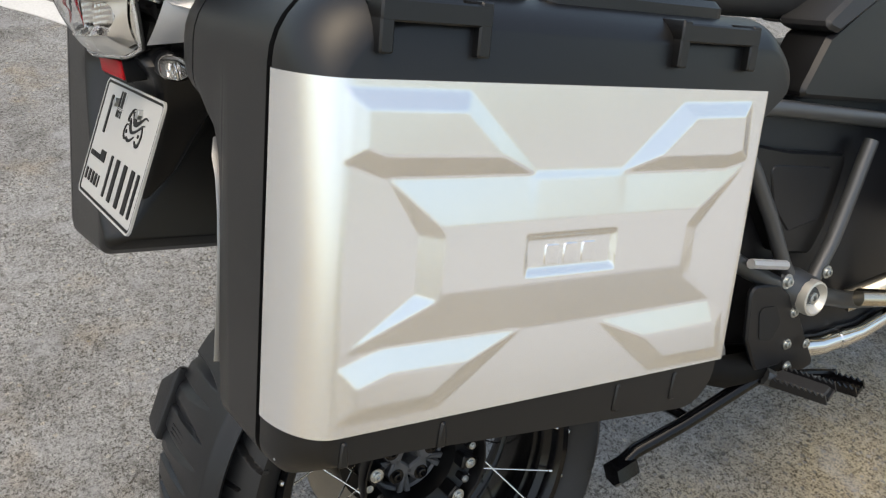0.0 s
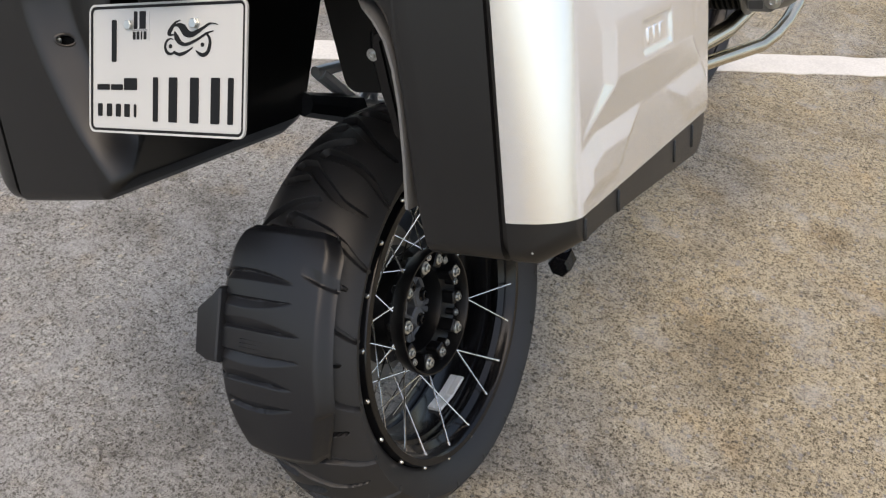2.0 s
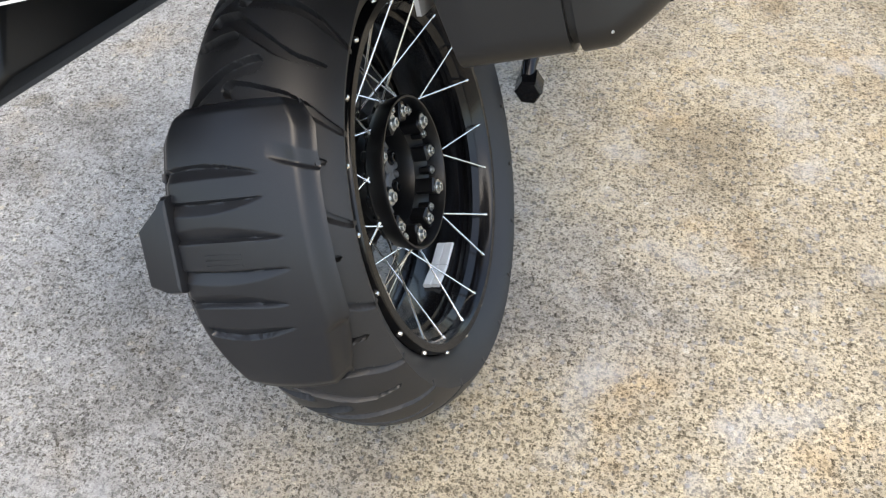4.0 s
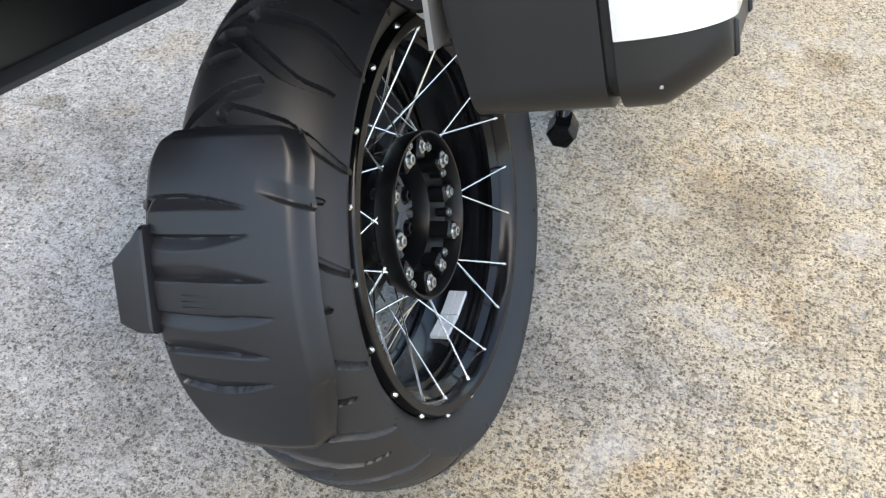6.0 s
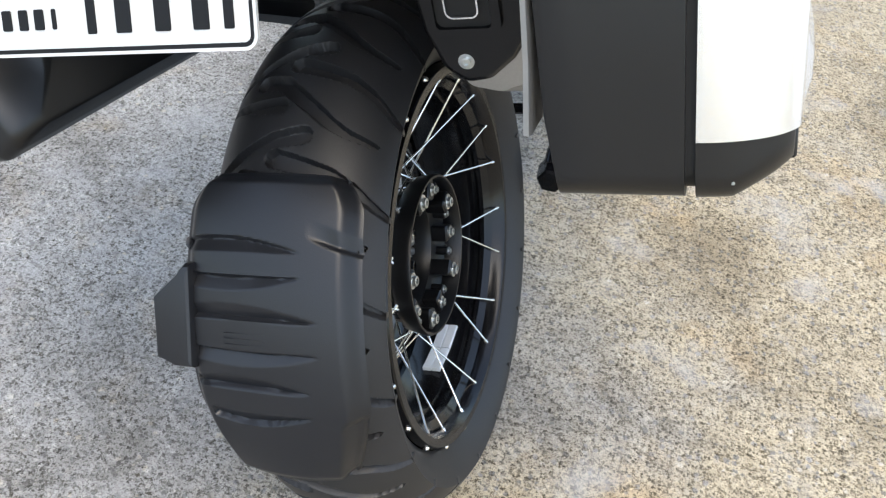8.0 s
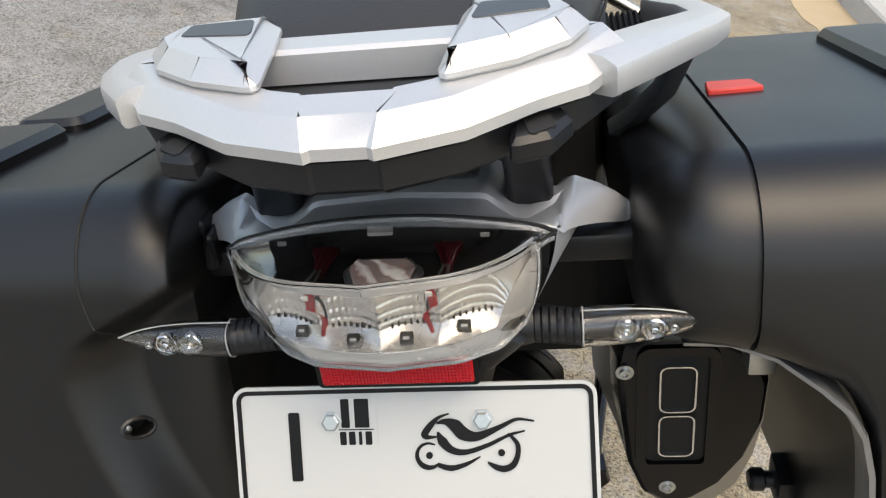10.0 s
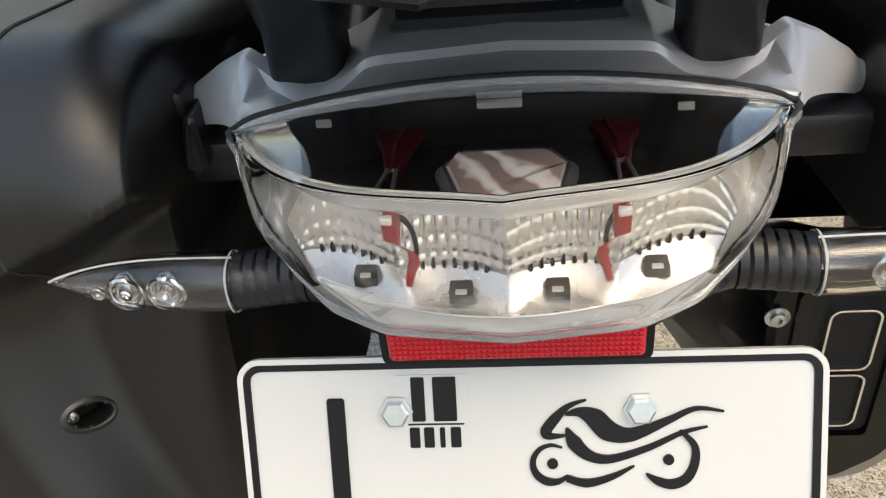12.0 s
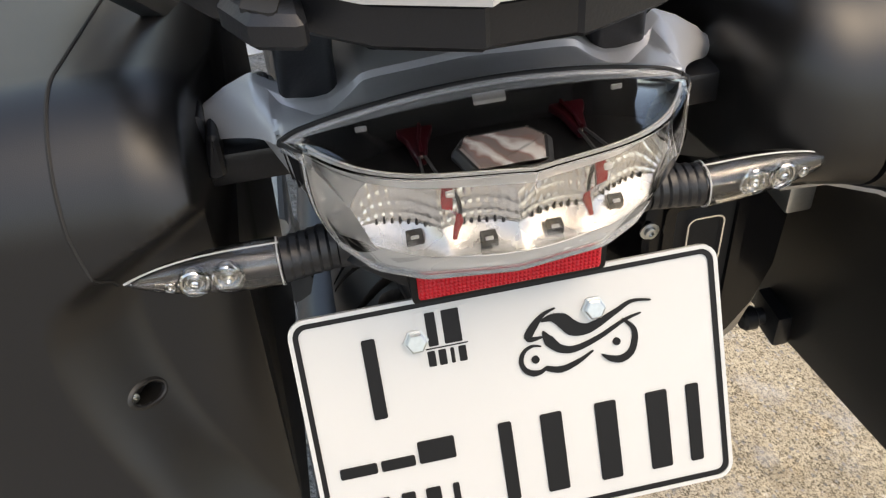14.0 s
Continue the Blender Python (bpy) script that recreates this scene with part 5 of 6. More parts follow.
def signal(side):
    stalk = Shape()
    stalk.tube([(side * x, -0.250, 0.9155) for x in (0.05, 0.072, 0.078)], [0.013, 0.013, 0.0115], 16)
    path, radii = [], []
    for k in range(6):
        for dx, r in ((0, 0.0098), (0.0006, 0.0118), (0.0038, 0.0118), (0.0044, 0.0098)):
            path.append((side * (0.078 + 0.0046 * k + dx), -0.2505 - 0.0009 * k, 0.9160))
            radii.append(r * (1 - 0.012 * k))
    stalk.tube(path, radii, 18)
    body = part("turn_signal", stalk, M_GUARD, motorcycle, "slim clear turn signal on a ribbed black rubber stalk")

    def rings(shrink, xs_):
        out = []
        for x in xs_:
            s = (x - 0.105) / 0.0735
            b = (0.0112 * (1 - max(0, s) ** 3.2) + 0.0004) * shrink
            d = 0.0105 * (1 - max(0, s) ** 2.2) * shrink + 0.0003
            cz, cy = 0.9165 + 0.003 * s, -0.2560 - 0.001 * s
            out.append([(side * x, cy - d * math.copysign(abs(math.cos(a)) ** 0.8, math.cos(a)), cz + b * math.copysign(abs(math.sin(a)) ** 0.85, math.sin(a))) for a in np.linspace(0, 2 * math.pi, 32, False)])
        return out

    xs_ = np.linspace(0.105, 0.1785, 18)
    sh = Shape().sheet(rings(1.0, xs_), wrap_v=True, caps=True)
    glass = part("lens", sh, M_CLEAR, body, "clear pointed lens", 40)
    glass.visible_shadow = False
    t_ = glass.modifiers.new("thickness", "SOLIDIFY")
    t_.thickness, t_.offset = 0.0018, -1
    inner = [[p for p in ring[8:25]] for ring in rings(0.82, xs_[1:-3])]
    part("reflector", Shape().sheet(inner), M_SMOKE, body, "silver inner reflector", 40)
    top_edge = [ring[8] for ring in rings(0.97, xs_)]
    edge_ = part("lens_edge", Shape().tube([tuple(q) for q in top_edge], 0.0006, 6), M_EDGE, glass, "clear edge of the lens")
    edge_.visible_shadow = False
    base_ = [tuple(q) for q in rings(0.97, [0.1062])[0]]
    part("lens_foot", Shape().tube(base_ + base_[:1], 0.0005, 6), M_EDGE, glass, "clear edge at the foot of the lens")
    for x, big in ((0.1305, 1.16), (0.1462, 1.16), (0.1575, 0.42)):
        dome = Shape().lathe([(-0.003, 0.0066), (0.0006, 0.0068), (0.0014, 0.0062), (-0.0006, 0.0056), (-0.0008, 0.0050), (0.0012, 0.0043), (-0.0012, 0.0035), (-0.0014, 0.0029), (0.0012, 0.0021), (0.0016, 0.0012), (0.0002, 0.0001)], 14)
        ob = part("led", dome, M_LED, body, "round led optic")
        ob.matrix_basis = pose(side * x, -0.2622, 0.9174, 0, 0, -90) @ Matrix.Scale(big, 4)
    return body


signal(1)
signal(-1)

# ---- tail cover ----
def along(v, at_, values, soft=0.003):
    """A softened broken line."""
    return float(np.mean([np.interp(v + d, at_, values) for d in np.linspace(-soft, soft, 7)]))


COVER_X = [0.0, 0.048, 0.053, 0.061, 0.070, 0.078, 0.092, 0.1045, 0.1065, 0.120, 0.132, 0.138]
CREST_Y = [-0.206, -0.208, -0.208, -0.2085, -0.2095, -0.2085, -0.201, -0.191, -0.1895, -0.184, -0.179, -0.175]
CREST_Z = [0.9845, 0.9825, 0.9815, 0.9755, 0.9712, 0.9705, 0.9725, 0.9768, 0.9762, 0.9690, 0.9600, 0.9530]


def cover_section(x):
    """From the deck over the crest, down the apron to the lamp or round the wing to its underside."""
    cy, cz = along(x, COVER_X, CREST_Y, 0.0012), along(x, COVER_X, CREST_Z, 0.0012)
    wing = float(smooth_step(0.0925, 0.0985, x))
    ledge = float(smooth_step(0.080, 0.096, x))
    tip = min(1.0, max(0.0, (x - 0.098) / 0.040))
    valley = max(0.0, 1 - abs(x - 0.076) / 0.022)
    rear = np.array([-0.2475 + 0.001 * (x / 0.094) ** 2, 0.9915 - 0.0135 * min(1, x / 0.094) ** 2])
    under = np.array([-0.240 + 0.061 * tip ** 0.8, 0.971 - 0.031 * tip])
    foot = rear * (1 - wing) + under * wing
    crest = np.array([cy, cz])
    deck = np.array([-0.150, cz - 0.004]) * (1 - ledge) + (crest + np.array([0.013 * (1 - 0.6 * tip), -0.0015])) * ledge
    drop = deck + np.array([0.004, -0.004 - 0.014 * ledge * (1 - 0.5 * tip)])
    bevel = crest + np.array([-0.0085, -0.0022]) * valley + np.array([-0.0026, -0.0026]) * (1 - valley) * (1 - wing)
    rows = [drop, deck, deck * 0.5 + crest * 0.5, crest + (0.0010, 0.0), crest, bevel]
    bulge = 0.0055 * wing * (1 - tip * 0.4)
    for s in (0.25, 0.5, 0.75, 1.0):
        rows.append(bevel * (1 - s) + foot * s + np.array([-bulge, bulge * 0.4]) * math.sin(math.pi * s))
    rows.append(foot + np.array([0.010, -0.004]) * (0.2 + 0.8 * wing))
    return [(q[0], q[1]) for q in rows]


def cover_shape():
    xs_ = np.unique(np.r_[np.linspace(0, 0.138, 90), COVER_X, 0.0945, 0.096, 0.0975])
    cols = []
    for x in np.r_[-xs_[:0:-1], xs_]:
        cols.append([(x, y, z) for y, z in cover_section(abs(x))])
    # Rounded ends of the wings.
    for k, dx in ((0.90, 0.0012), (0.70, 0.0022), (0.35, 0.0028), (0.02, 0.0030)):
        tip_ = np.array(cover_section(0.138))
        tip_ = tip_[4:10].mean(0) + (tip_ - tip_[4:10].mean(0)) * k
        cols.append([(0.138 + dx, y, z) for y, z in tip_])
        cols.insert(0, [(-0.138 - dx, y, z) for y, z in tip_])
    return Shape().sheet(cols)


for side in (-1, 1):
    cheek = []
    for s in np.linspace(0, 1, 18):
        top_, low_ = Vector((0.0938 + 0.0185 * s, -0.246 + 0.062 * s, 0.976 - 0.012 * s)), Vector((0.0770 + 0.0245 * s, -0.2660 + 0.082 * s, 0.9360 - 0.003 * s))
        cheek.append([((q.x + 0.003 * math.sin(math.pi * k)) * side, q.y, q.z) for k, q in ((k, top_.lerp(low_, k)) for k in np.linspace(0, 1, 9))])
    part("tail_cheek", Shape().sheet(cheek), M_SILVER, motorcycle, "silver painted side of the tail", 30)
cover = part("tail_cover", cover_shape(), M_SILVER, motorcycle, "silver painted tail cover with side wings", 34)
th = cover.modifiers.new("thickness", "SOLIDIFY")
th.thickness, th.offset = 0.002, -1
# Silver like the cover, but its dark reflection is put into the colour.
plateau = Shape().prism(rounded([(-0.046, -0.188), (0.046, -0.188), (0.056, -0.10), (-0.056, -0.10)], 0.006, 3), lambda p, q, d: (p, q, d), 0.970, 0.9855, 0.003)
part("tail_top_plate", plateau, M_TUBE, motorcycle, "plate under the luggage rack, its dark reflection painted in as grey")

# ---- luggage rack and posts ----
for side in (-1, 1):
    rings = []
    for z, cx, cy, hx, hy in ((0.964, 0.0785, -0.187, 0.0145, 0.016), (0.99, 0.078, -0.189, 0.0140, 0.017), (1.02, 0.077, -0.202, 0.0140, 0.023), (1.05, 0.074, -0.234, 0.017, 0.034), (1.062, 0.0705, -0.246, 0.018, 0.036)):
        rings.append([(side * (cx + p), cy + q, z) for p, q in rounded([(-hx, -hy), (hx, -hy), (hx, hy), (-hx, hy)], 0.006, 4)])
    part("rack_post", Shape().sheet(rings, wrap_v=True, caps=True), M_GUARD, motorcycle, "black moulded rack post")

half = [(0.013, -0.326), (0.016, -0.3285), (0.056, -0.3135), (0.088, -0.288), (0.112, -0.274), (0.137, -0.236), (0.130, -0.214), (0.104, -0.203), (0.060, -0.199)]
outline = half + [(-x, y) for x, y in half[::-1]]
under = inset(outline, 0.006)
rack = part("luggage_rack", Shape().prism(under, lambda p, q, d: (p, q, d + 0.02 * (q + 0.3)), 1.046, 1.0665, 0.003), M_GUARD, motorcycle, "silver cast luggage rack over a black base")


# Added slab that blocks the sky's reflection in the top window of the lamp.
part("sky_blocker", Shape().prism(rounded([(-0.100, -0.225), (0.100, -0.225), (0.112, -0.150), (-0.112, -0.150)], 0.01, 3), lambda p, q, d: (p, q, d), 1.053, 1.066, 0.003), M_GUARD, rack, "added black slab between rack and seat that keeps sky out of the lamp")


def rack_top():
    """The cast top: outer wall, bevel, a flat rim and an opening in the middle."""
    o = np.array(outline)
    rise = lambda q: 0.02 * (q + 0.3)
    loops = []
    for d, z in ((0.0, 1.0675), (0.0, 1.0735), (0.010, 1.0835), (0.012, 1.0845), (0.033, 1.0855), (0.036, 1.0835), (0.037, 1.0675)):
        pts = inset(o, d)
        loops.append([(p, q, z + rise(q)) for p, q in pts])
    return Shape().sheet(loops, wrap_v=True)


part("rack_top", rack_top(), M_RACK, rack, "silver cast alloy top of the rack", 20)
for side in (-1, 1):
    # Raised corner pads, strap hooks and the grab rails that run forwards.
    padp = rounded([(0.042, -0.292), (0.080, -0.276), (0.105, -0.256), (0.115, -0.235), (0.104, -0.212), (0.050, -0.206)], 0.005, 3)
    pad_ = part("corner_pad", Shape().prism(padp, lambda p, q, d: (side * p, q, d + 0.02 * (q + 0.3)), 1.078, 1.0985, 0.009), M_RACK, rack, "", 20)
    # The recess is not sunk in: its shade is a thin dark grey slab.
    part("pad_recess_shade", Shape().prism(rounded([(0.056, -0.244), (0.096, -0.238), (0.094, -0.222), (0.060, -0.220)], 0.003, 2), lambda p, q, d: (side * p, q, d + 0.02 * (q + 0.3)), 1.0965, 1.0992, 0.0004), M_TUBE, pad_)
    hook = Shape()
    hook.prism(rounded([(0.074, -0.310), (0.094, -0.303), (0.104, -0.284), (0.098, -0.264), (0.076, -0.264)], 0.003, 2), lambda p, q, d: (side * p, q, d), 1.050, 1.0635, 0.003)
    part("strap_hook", hook, M_GUARD, rack, "black strap hook under the rack")
    # A black block on the hook stands in for the dark of its slot.
    part("hook_slot_shade", Shape().prism(rounded([(0.084, -0.305), (0.096, -0.296), (0.092, -0.278), (0.080, -0.284)], 0.002, 2), lambda p, q, d: (side * p, q, d), 1.06, 1.0642), M_SEAM, rack)
    spine = [(0.112, -0.258, 1.073), (0.137, -0.224, 1.068), (0.160, -0.178, 1.057), (0.184, -0.12, 1.041), (0.203, -0.06, 1.024), (0.204, 0.02, 1.004), (0.185, 0.10, 0.985)]
    rings = []
    for i, p in enumerate(spine):
        d = Vector(spine[min(i + 1, len(spine) - 1)]) - Vector(spine[max(i - 1, 0)])
        n = Vector((d.y, -d.x, 0)).normalized()
        w, h = 0.017 - 0.004 * i / 6, 0.010
        rings.append([Vector(p) + n * a + Vector((0, 0, b)) for a, b in rounded([(-w, -h), (w, -h), (w, h * 0.6), (w * 0.5, h), (-w, h)], 0.003, 2)])
    rail = part("grab_rail", Shape().sheet([[(side * v.x, v.y, v.z) for v in r] for r in rings], wrap_v=True, caps=True), M_RACK, rack, "silver cast grab rail", 25)
    strut = Shape().sheet([[(side * (x + a), y + b, z) for a, b in rounded([(-0.006, -0.014), (0.006, -0.014), (0.006, 0.014), (-0.006, 0.014)], 0.003, 2)] for x, y, z in ((0.178, -0.13, 1.038), (0.168, -0.11, 1.00), (0.152, -0.08, 0.968), (0.140, -0.06, 0.950))], wrap_v=True, caps=True)
    part("rail_strut", strut, M_TUBE, rack, "grey painted strut of the grab rail")
    screw(motorcycle, (side * 0.103, -0.160, 0.957), (0, -90, 0), 1.0, "rack_bolt")

# ---- seat ----
rings = []
for y, hw, z0, z1, r in ((-0.172, 0.080, 0.992, 1.030, 0.012), (-0.165, 0.104, 0.990, 1.048, 0.02), (-0.13, 0.120, 0.985, 1.066, 0.028), (-0.05, 0.136, 0.975, 1.080, 0.032), (0.10, 0.148, 0.955, 1.088, 0.034), (0.28, 0.145, 0.93, 1.07, 0.034), (0.40, 0.130, 0.90, 0.985, 0.03), (0.50, 0.120, 0.86, 0.955, 0.03), (0.72, 0.115, 0.82, 0.94, 0.03), (0.85, 0.10, 0.82, 0.93, 0.03)):
    rings.append([(x, y, z) for x, z in rounded([(-hw * 0.9, z0), (hw * 0.9, z0), (hw, z1), (-hw, z1)], r, 5)])
seat = part("seat", Shape().sheet(rings, wrap_v=True, caps=True), M_SEAT, motorcycle, "black vinyl two-level seat", 50)
for side in (-1, 1):
    part("seam", Shape().tube([(side * (hw + 0.0005), y, z) for y, hw, z in ((-0.13, 0.1165, 1.030), (-0.05, 0.1335, 1.040), (0.10, 0.1455, 1.042), (0.28, 0.142, 1.02))], 0.0012, 6), M_SEAM, seat)

# ---- silencer ----
SECT = [(0.146, 0.806), (0.206, 0.812), (0.243, 0.800), (0.258, 0.775), (0.2565, 0.713), (0.2505, 0.670), (0.238, 0.632), (0.220, 0.613), (0.197, 0.6055), (0.1695, 0.612), (0.150, 0.645), (0.136, 0.690), (0.133, 0.770)]
sect = rounded(SECT, 0.012, 3)
mid_ = sect.mean(0)
rings = []
for y, k, dz in ((-0.118, 0.93, -0.002), (-0.11, 0.94, -0.006), (-0.05, 0.96, -0.04), (0.1, 0.95, -0.135), (0.20, 0.92, -0.19), (0.23, 0.80, -0.21), (0.24, 0.60, -0.215)):
    rings.append([(mid_[0] + (p - mid_[0]) * k - 0.06 * max(0, y), y, mid_[1] + (q - mid_[1]) * k + dz) for p, q in sect])
silencer = part("silencer", Shape().sheet(rings, wrap_v=True, caps=True), M_BRUSH, motorcycle, "polished steel silencer with a black end cap", 40)
part("link_pipe", Shape().tube([(0.178, 0.20, 0.50), (0.172, 0.32, 0.42), (0.166, 0.45, 0.35), (0.15, 0.58, 0.31)], 0.024, 16), M_CUP, silencer, "dark link pipe")
cap = Shape()
CAP = rounded([(0.141, 0.800), (0.160, 0.811), (0.206, 0.808), (0.238, 0.795), (0.250, 0.763), (0.2485, 0.719), (0.2365, 0.679), (0.218, 0.649), (0.195, 0.630), (0.173, 0.6265), (0.156, 0.640), (0.1435, 0.675), (0.1375, 0.7326), (0.1370, 0.775)], 0.014, 4)
loops = []
for k, y, dz in ((1.03, -0.035, -0.050), (1.03, -0.070, -0.028), (1.02, -0.118, 0.0), (1.0, -0.129, 0.0), (0.93, -0.133, 0.0)):
    loops.append([(mid_[0] + (p - mid_[0]) * k, y, mid_[1] + (q - mid_[1]) * k + dz) for p, q in CAP])
cap_ob = part("end_cap", cap.sheet(loops, wrap_v=True, caps=True), M_RIM, silencer, "black rounded end cap", 35)


def rect_ring(x0, x1, z0, z1, r, t, y0, y1):
    a = rounded([(x0, z0), (x1, z0), (x1, z1), (x0, z1)], r, 5)
    b = rounded([(x0 + t, z0 + t), (x1 - t, z0 + t), (x1 - t, z1 - t), (x0 + t, z1 - t)], max(r - t, 0.001), 5)
    return Shape().sheet([[(p, y0, q) for p, q in a], [(p, y1, q) for p, q in a], [(p, y1, q) for p, q in b], [(p, y0, q) for p, q in b]], wrap_u=True, wrap_v=True)


part("outlet_frame", rect_ring(0.149, 0.212, 0.672, 0.802, 0.012, 0.008, -0.130, -0.138), M_RIM, cap_ob, "", 40)
part("outlet_well", Shape().prism(rounded([(0.157, 0.680), (0.204, 0.680), (0.204, 0.794), (0.157, 0.794)], 0.006, 3), lambda p, q, d: (p, d, q), -0.120, -0.1336), M_SEAM, cap_ob)
for z0, z1 in ((0.737, 0.784), (0.689, 0.734)):
    part("outlet", rect_ring(0.1665, 0.1950, z0, z1, 0.007, 0.0014, -0.120, -0.1385), M_CHROME, cap_ob, "chrome-edged rectangular outlet")
    part("outlet_bore", Shape().prism(rounded([(0.168, z0 + 0.0015), (0.1935, z0 + 0.0015), (0.1935, z1 - 0.0015), (0.168, z1 - 0.0015)], 0.005, 3), lambda p, q, d: (p, d, q), -0.12, -0.1345), M_SEAM, cap_ob)
for x, z in ((0.176, 0.648), (0.1405, 0.775)):
    screw(cap_ob, (x, -0.132, z), (0, 0, -90), 0.9)
bolt_tab = Shape().box((0.226, -0.16, 0.792), (0.246, -0.12, 0.822), None, 0.003)
part("mount_clamp", bolt_tab, M_ZINC, silencer, "bright clamp on the silencer mount")
knob = Shape().tube([(0.250, -0.101, 0.622), (0.253, -0.101, 0.622), (0.262, -0.101, 0.622), (0.264, -0.101, 0.622), (0.284, -0.101, 0.622)], [0.008, 0.0105, 0.0105, 0.0075, 0.0085], 14)
knob.box((0.270, -0.125, 0.606), (0.286, -0.085, 0.640), None, 0.004)
part("stop_knob", knob, M_GUARD, right_case, "black rubber stop on the inner wall")

# ---- stands, pegs and frame on the right side ----
stand = Shape()
for side in (1, -1):
    stand.tube([(side * 0.168, 0.525, 0.312), (side * 0.146, 0.39, 0.274), (side * 0.132, 0.305, 0.256), (side * 0.130, 0.286, 0.246)], 0.0115, 14)
    stand.tube([(side * 0.133, 0.258, 0.236), (side * 0.133, 0.262, 0.236), (side * 0.130, 0.296, 0.236), (side * 0.130, 0.300, 0.236)], [0.018, 0.021, 0.021, 0.018], 6)
stand.tube([(0.12, 0.43, 0.255), (-0.12, 0.43, 0.255)], 0.009, 10)
part("centre_stand", stand, M_RIM, motorcycle, "black folded centre stand")
side_stand = Shape().tube([(-0.15, 0.72, 0.33), (-0.24, 0.74, 0.18), (-0.315, 0.75, 0.085)], [0.014, 0.013, 0.012], 12)
side_stand.tube([(-0.32, 0.72, 0.093), (-0.32, 0.79, 0.093)], 0.02, 8)
part("side_stand", side_stand, M_RIM, motorcycle, "black side stand holding the machine up")


def frame_tube(path, r, mat, name="frame_tube", label="", n=14):
    return part(name, Shape().tube(path, r, n), mat, motorcycle, label)


M_GREYTUBE = material("grey silk tube paint", (0.10, 0.105, 0.11), 0.35, 0.5, blotch=0.08, blotch_scale=25)
frame_tube([(0.165, 0.42, 0.760), (0.168, 0.56, 0.728), (0.17, 0.80, 0.664), (0.16, 1.0, 0.62)], 0.0125, M_GREYTUBE)
frame_tube([(0.160, 0.47, 0.705), (0.162, 0.505, 0.655), (0.165, 0.545, 0.57), (0.168, 0.575, 0.49), (0.17, 0.595, 0.45)], 0.0115, M_GREYTUBE)
frame_tube([(0.172, 0.765, 0.640), (0.172, 0.73, 0.575), (0.172, 0.685, 0.495), (0.172, 0.645, 0.445)], 0.0115, M_GREYTUBE)
frame_tube([(0.165, 0.44, 0.545), (0.168, 0.50, 0.500), (0.172, 0.555, 0.462)], 0.0135, M_TUBE)
frame_tube([(0.168, 0.65, 0.415), (0.166, 0.74, 0.375), (0.164, 0.87, 0.335)], 0.0145, M_TUBE)
part("frame_node", Shape().tube([(0.15, 0.575, 0.455), (0.17, 0.60, 0.44), (0.17, 0.64, 0.42)], [0.03, 0.034, 0.028], 12), M_TUBE, motorcycle, "dark grey frame casting")
ring_ = Shape().lathe([(0.0, 0.0001), (0.0, 0.030), (0.010, 0.031), (0.018, 0.0295), (0.019, 0.026), (0.008, 0.0185), (0.006, 0.012), (-0.02, 0.012), (-0.02, 0.0001)], 36)
cup = part("pivot_ring", ring_, M_GOLD, motorcycle, "pale alloy ring round the pivot bolt")
cup.matrix_basis = pose(0.190, 0.606, 0.4335) @ Matrix.Scale(0.92, 4)
screw(cup, (0.006, 0, 0), (0, 0, 0), 1.9, "pivot_bolt")
hanger = Shape()
hanger.prism(rounded([(0.485, 0.485), (0.550, 0.468), (0.592, 0.425), (0.600, 0.372), (0.560, 0.330), (0.500, 0.340), (0.478, 0.40)], 0.014, 4), lambda p, q, d: (d, p, q), 0.176, 0.186, 0.003)
heel = part("heel_guard", hanger, M_GUARD, motorcycle, "black heel guard plate")
# No opening is cut; a raised black patch shows the shaded hole.
part("guard_hole_shade", Shape().prism(rounded([(0.502, 0.445), (0.540, 0.437), (0.552, 0.405), (0.530, 0.382), (0.504, 0.392)], 0.01, 3), lambda p, q, d: (d, p, q), 0.184, 0.1875), M_SEAM, heel)
for y, z in ((0.583, 0.412), (0.570, 0.362)):
    screw(heel, (0.186, y, z), (0, 0, 0), 1.1)
for (y, z), size in (((0.565, 0.468), 1.5), ((0.62, 0.345), 1.0), ((0.66, 0.455), 1.3), ((0.55, 0.31), 1.3), ((0.575, 0.32), 1.2)):
    screw(motorcycle, (0.184, y, z), (0, 0, 0), size)
hang2 = Shape().prism(rounded([(0.585, 0.405), (0.612, 0.400), (0.640, 0.335), (0.660, 0.290), (0.600, 0.285), (0.575, 0.315)], 0.01, 3), lambda p, q, d: (d, p, q), 0.160, 0.174, 0.003)
part("peg_hanger", hang2, M_GUARD, motorcycle, "black footrest hanger")
link = Shape().tube([(0.19, 0.475, 0.525), (0.19, 0.552, 0.500)], 0.0075, 8)
part("brake_link", link, M_SILVER, motorcycle, "pale brake fluid bracket")


def peg(p, q, width, name, mat, label, teeth=9):
    """A foot peg: a bar with two toothed rims."""
    p, q = Vector(p), Vector(q)
    d = (q - p).normalized()
    side = d.cross(Vector((0, 0, 1))).normalized()
    m = Matrix((d, side, Vector((0, 0, 1)))).transposed().to_4x4()
    m.translation = p
    n = (q - p).length
    ob = part(name, Shape().box((0, -width * 0.35, -0.010), (n, width * 0.35, -0.002), m, 0.003), mat, motorcycle, label)
    for s in (-1, 1):
        saw = [(0, -0.010), (n, -0.010)]
        for k in range(teeth, -1, -1):
            saw += [(n * (k + 0.6) / (teeth + 1), 0.006), (n * (k + 0.25) / (teeth + 1), 0.0)]
        part("tooth_rail", Shape().prism(saw, lambda a, b, c: m @ Vector((a, c, b)), s * width * 0.5 - 0.002, s * width * 0.5 + 0.002), mat, ob)
    return ob


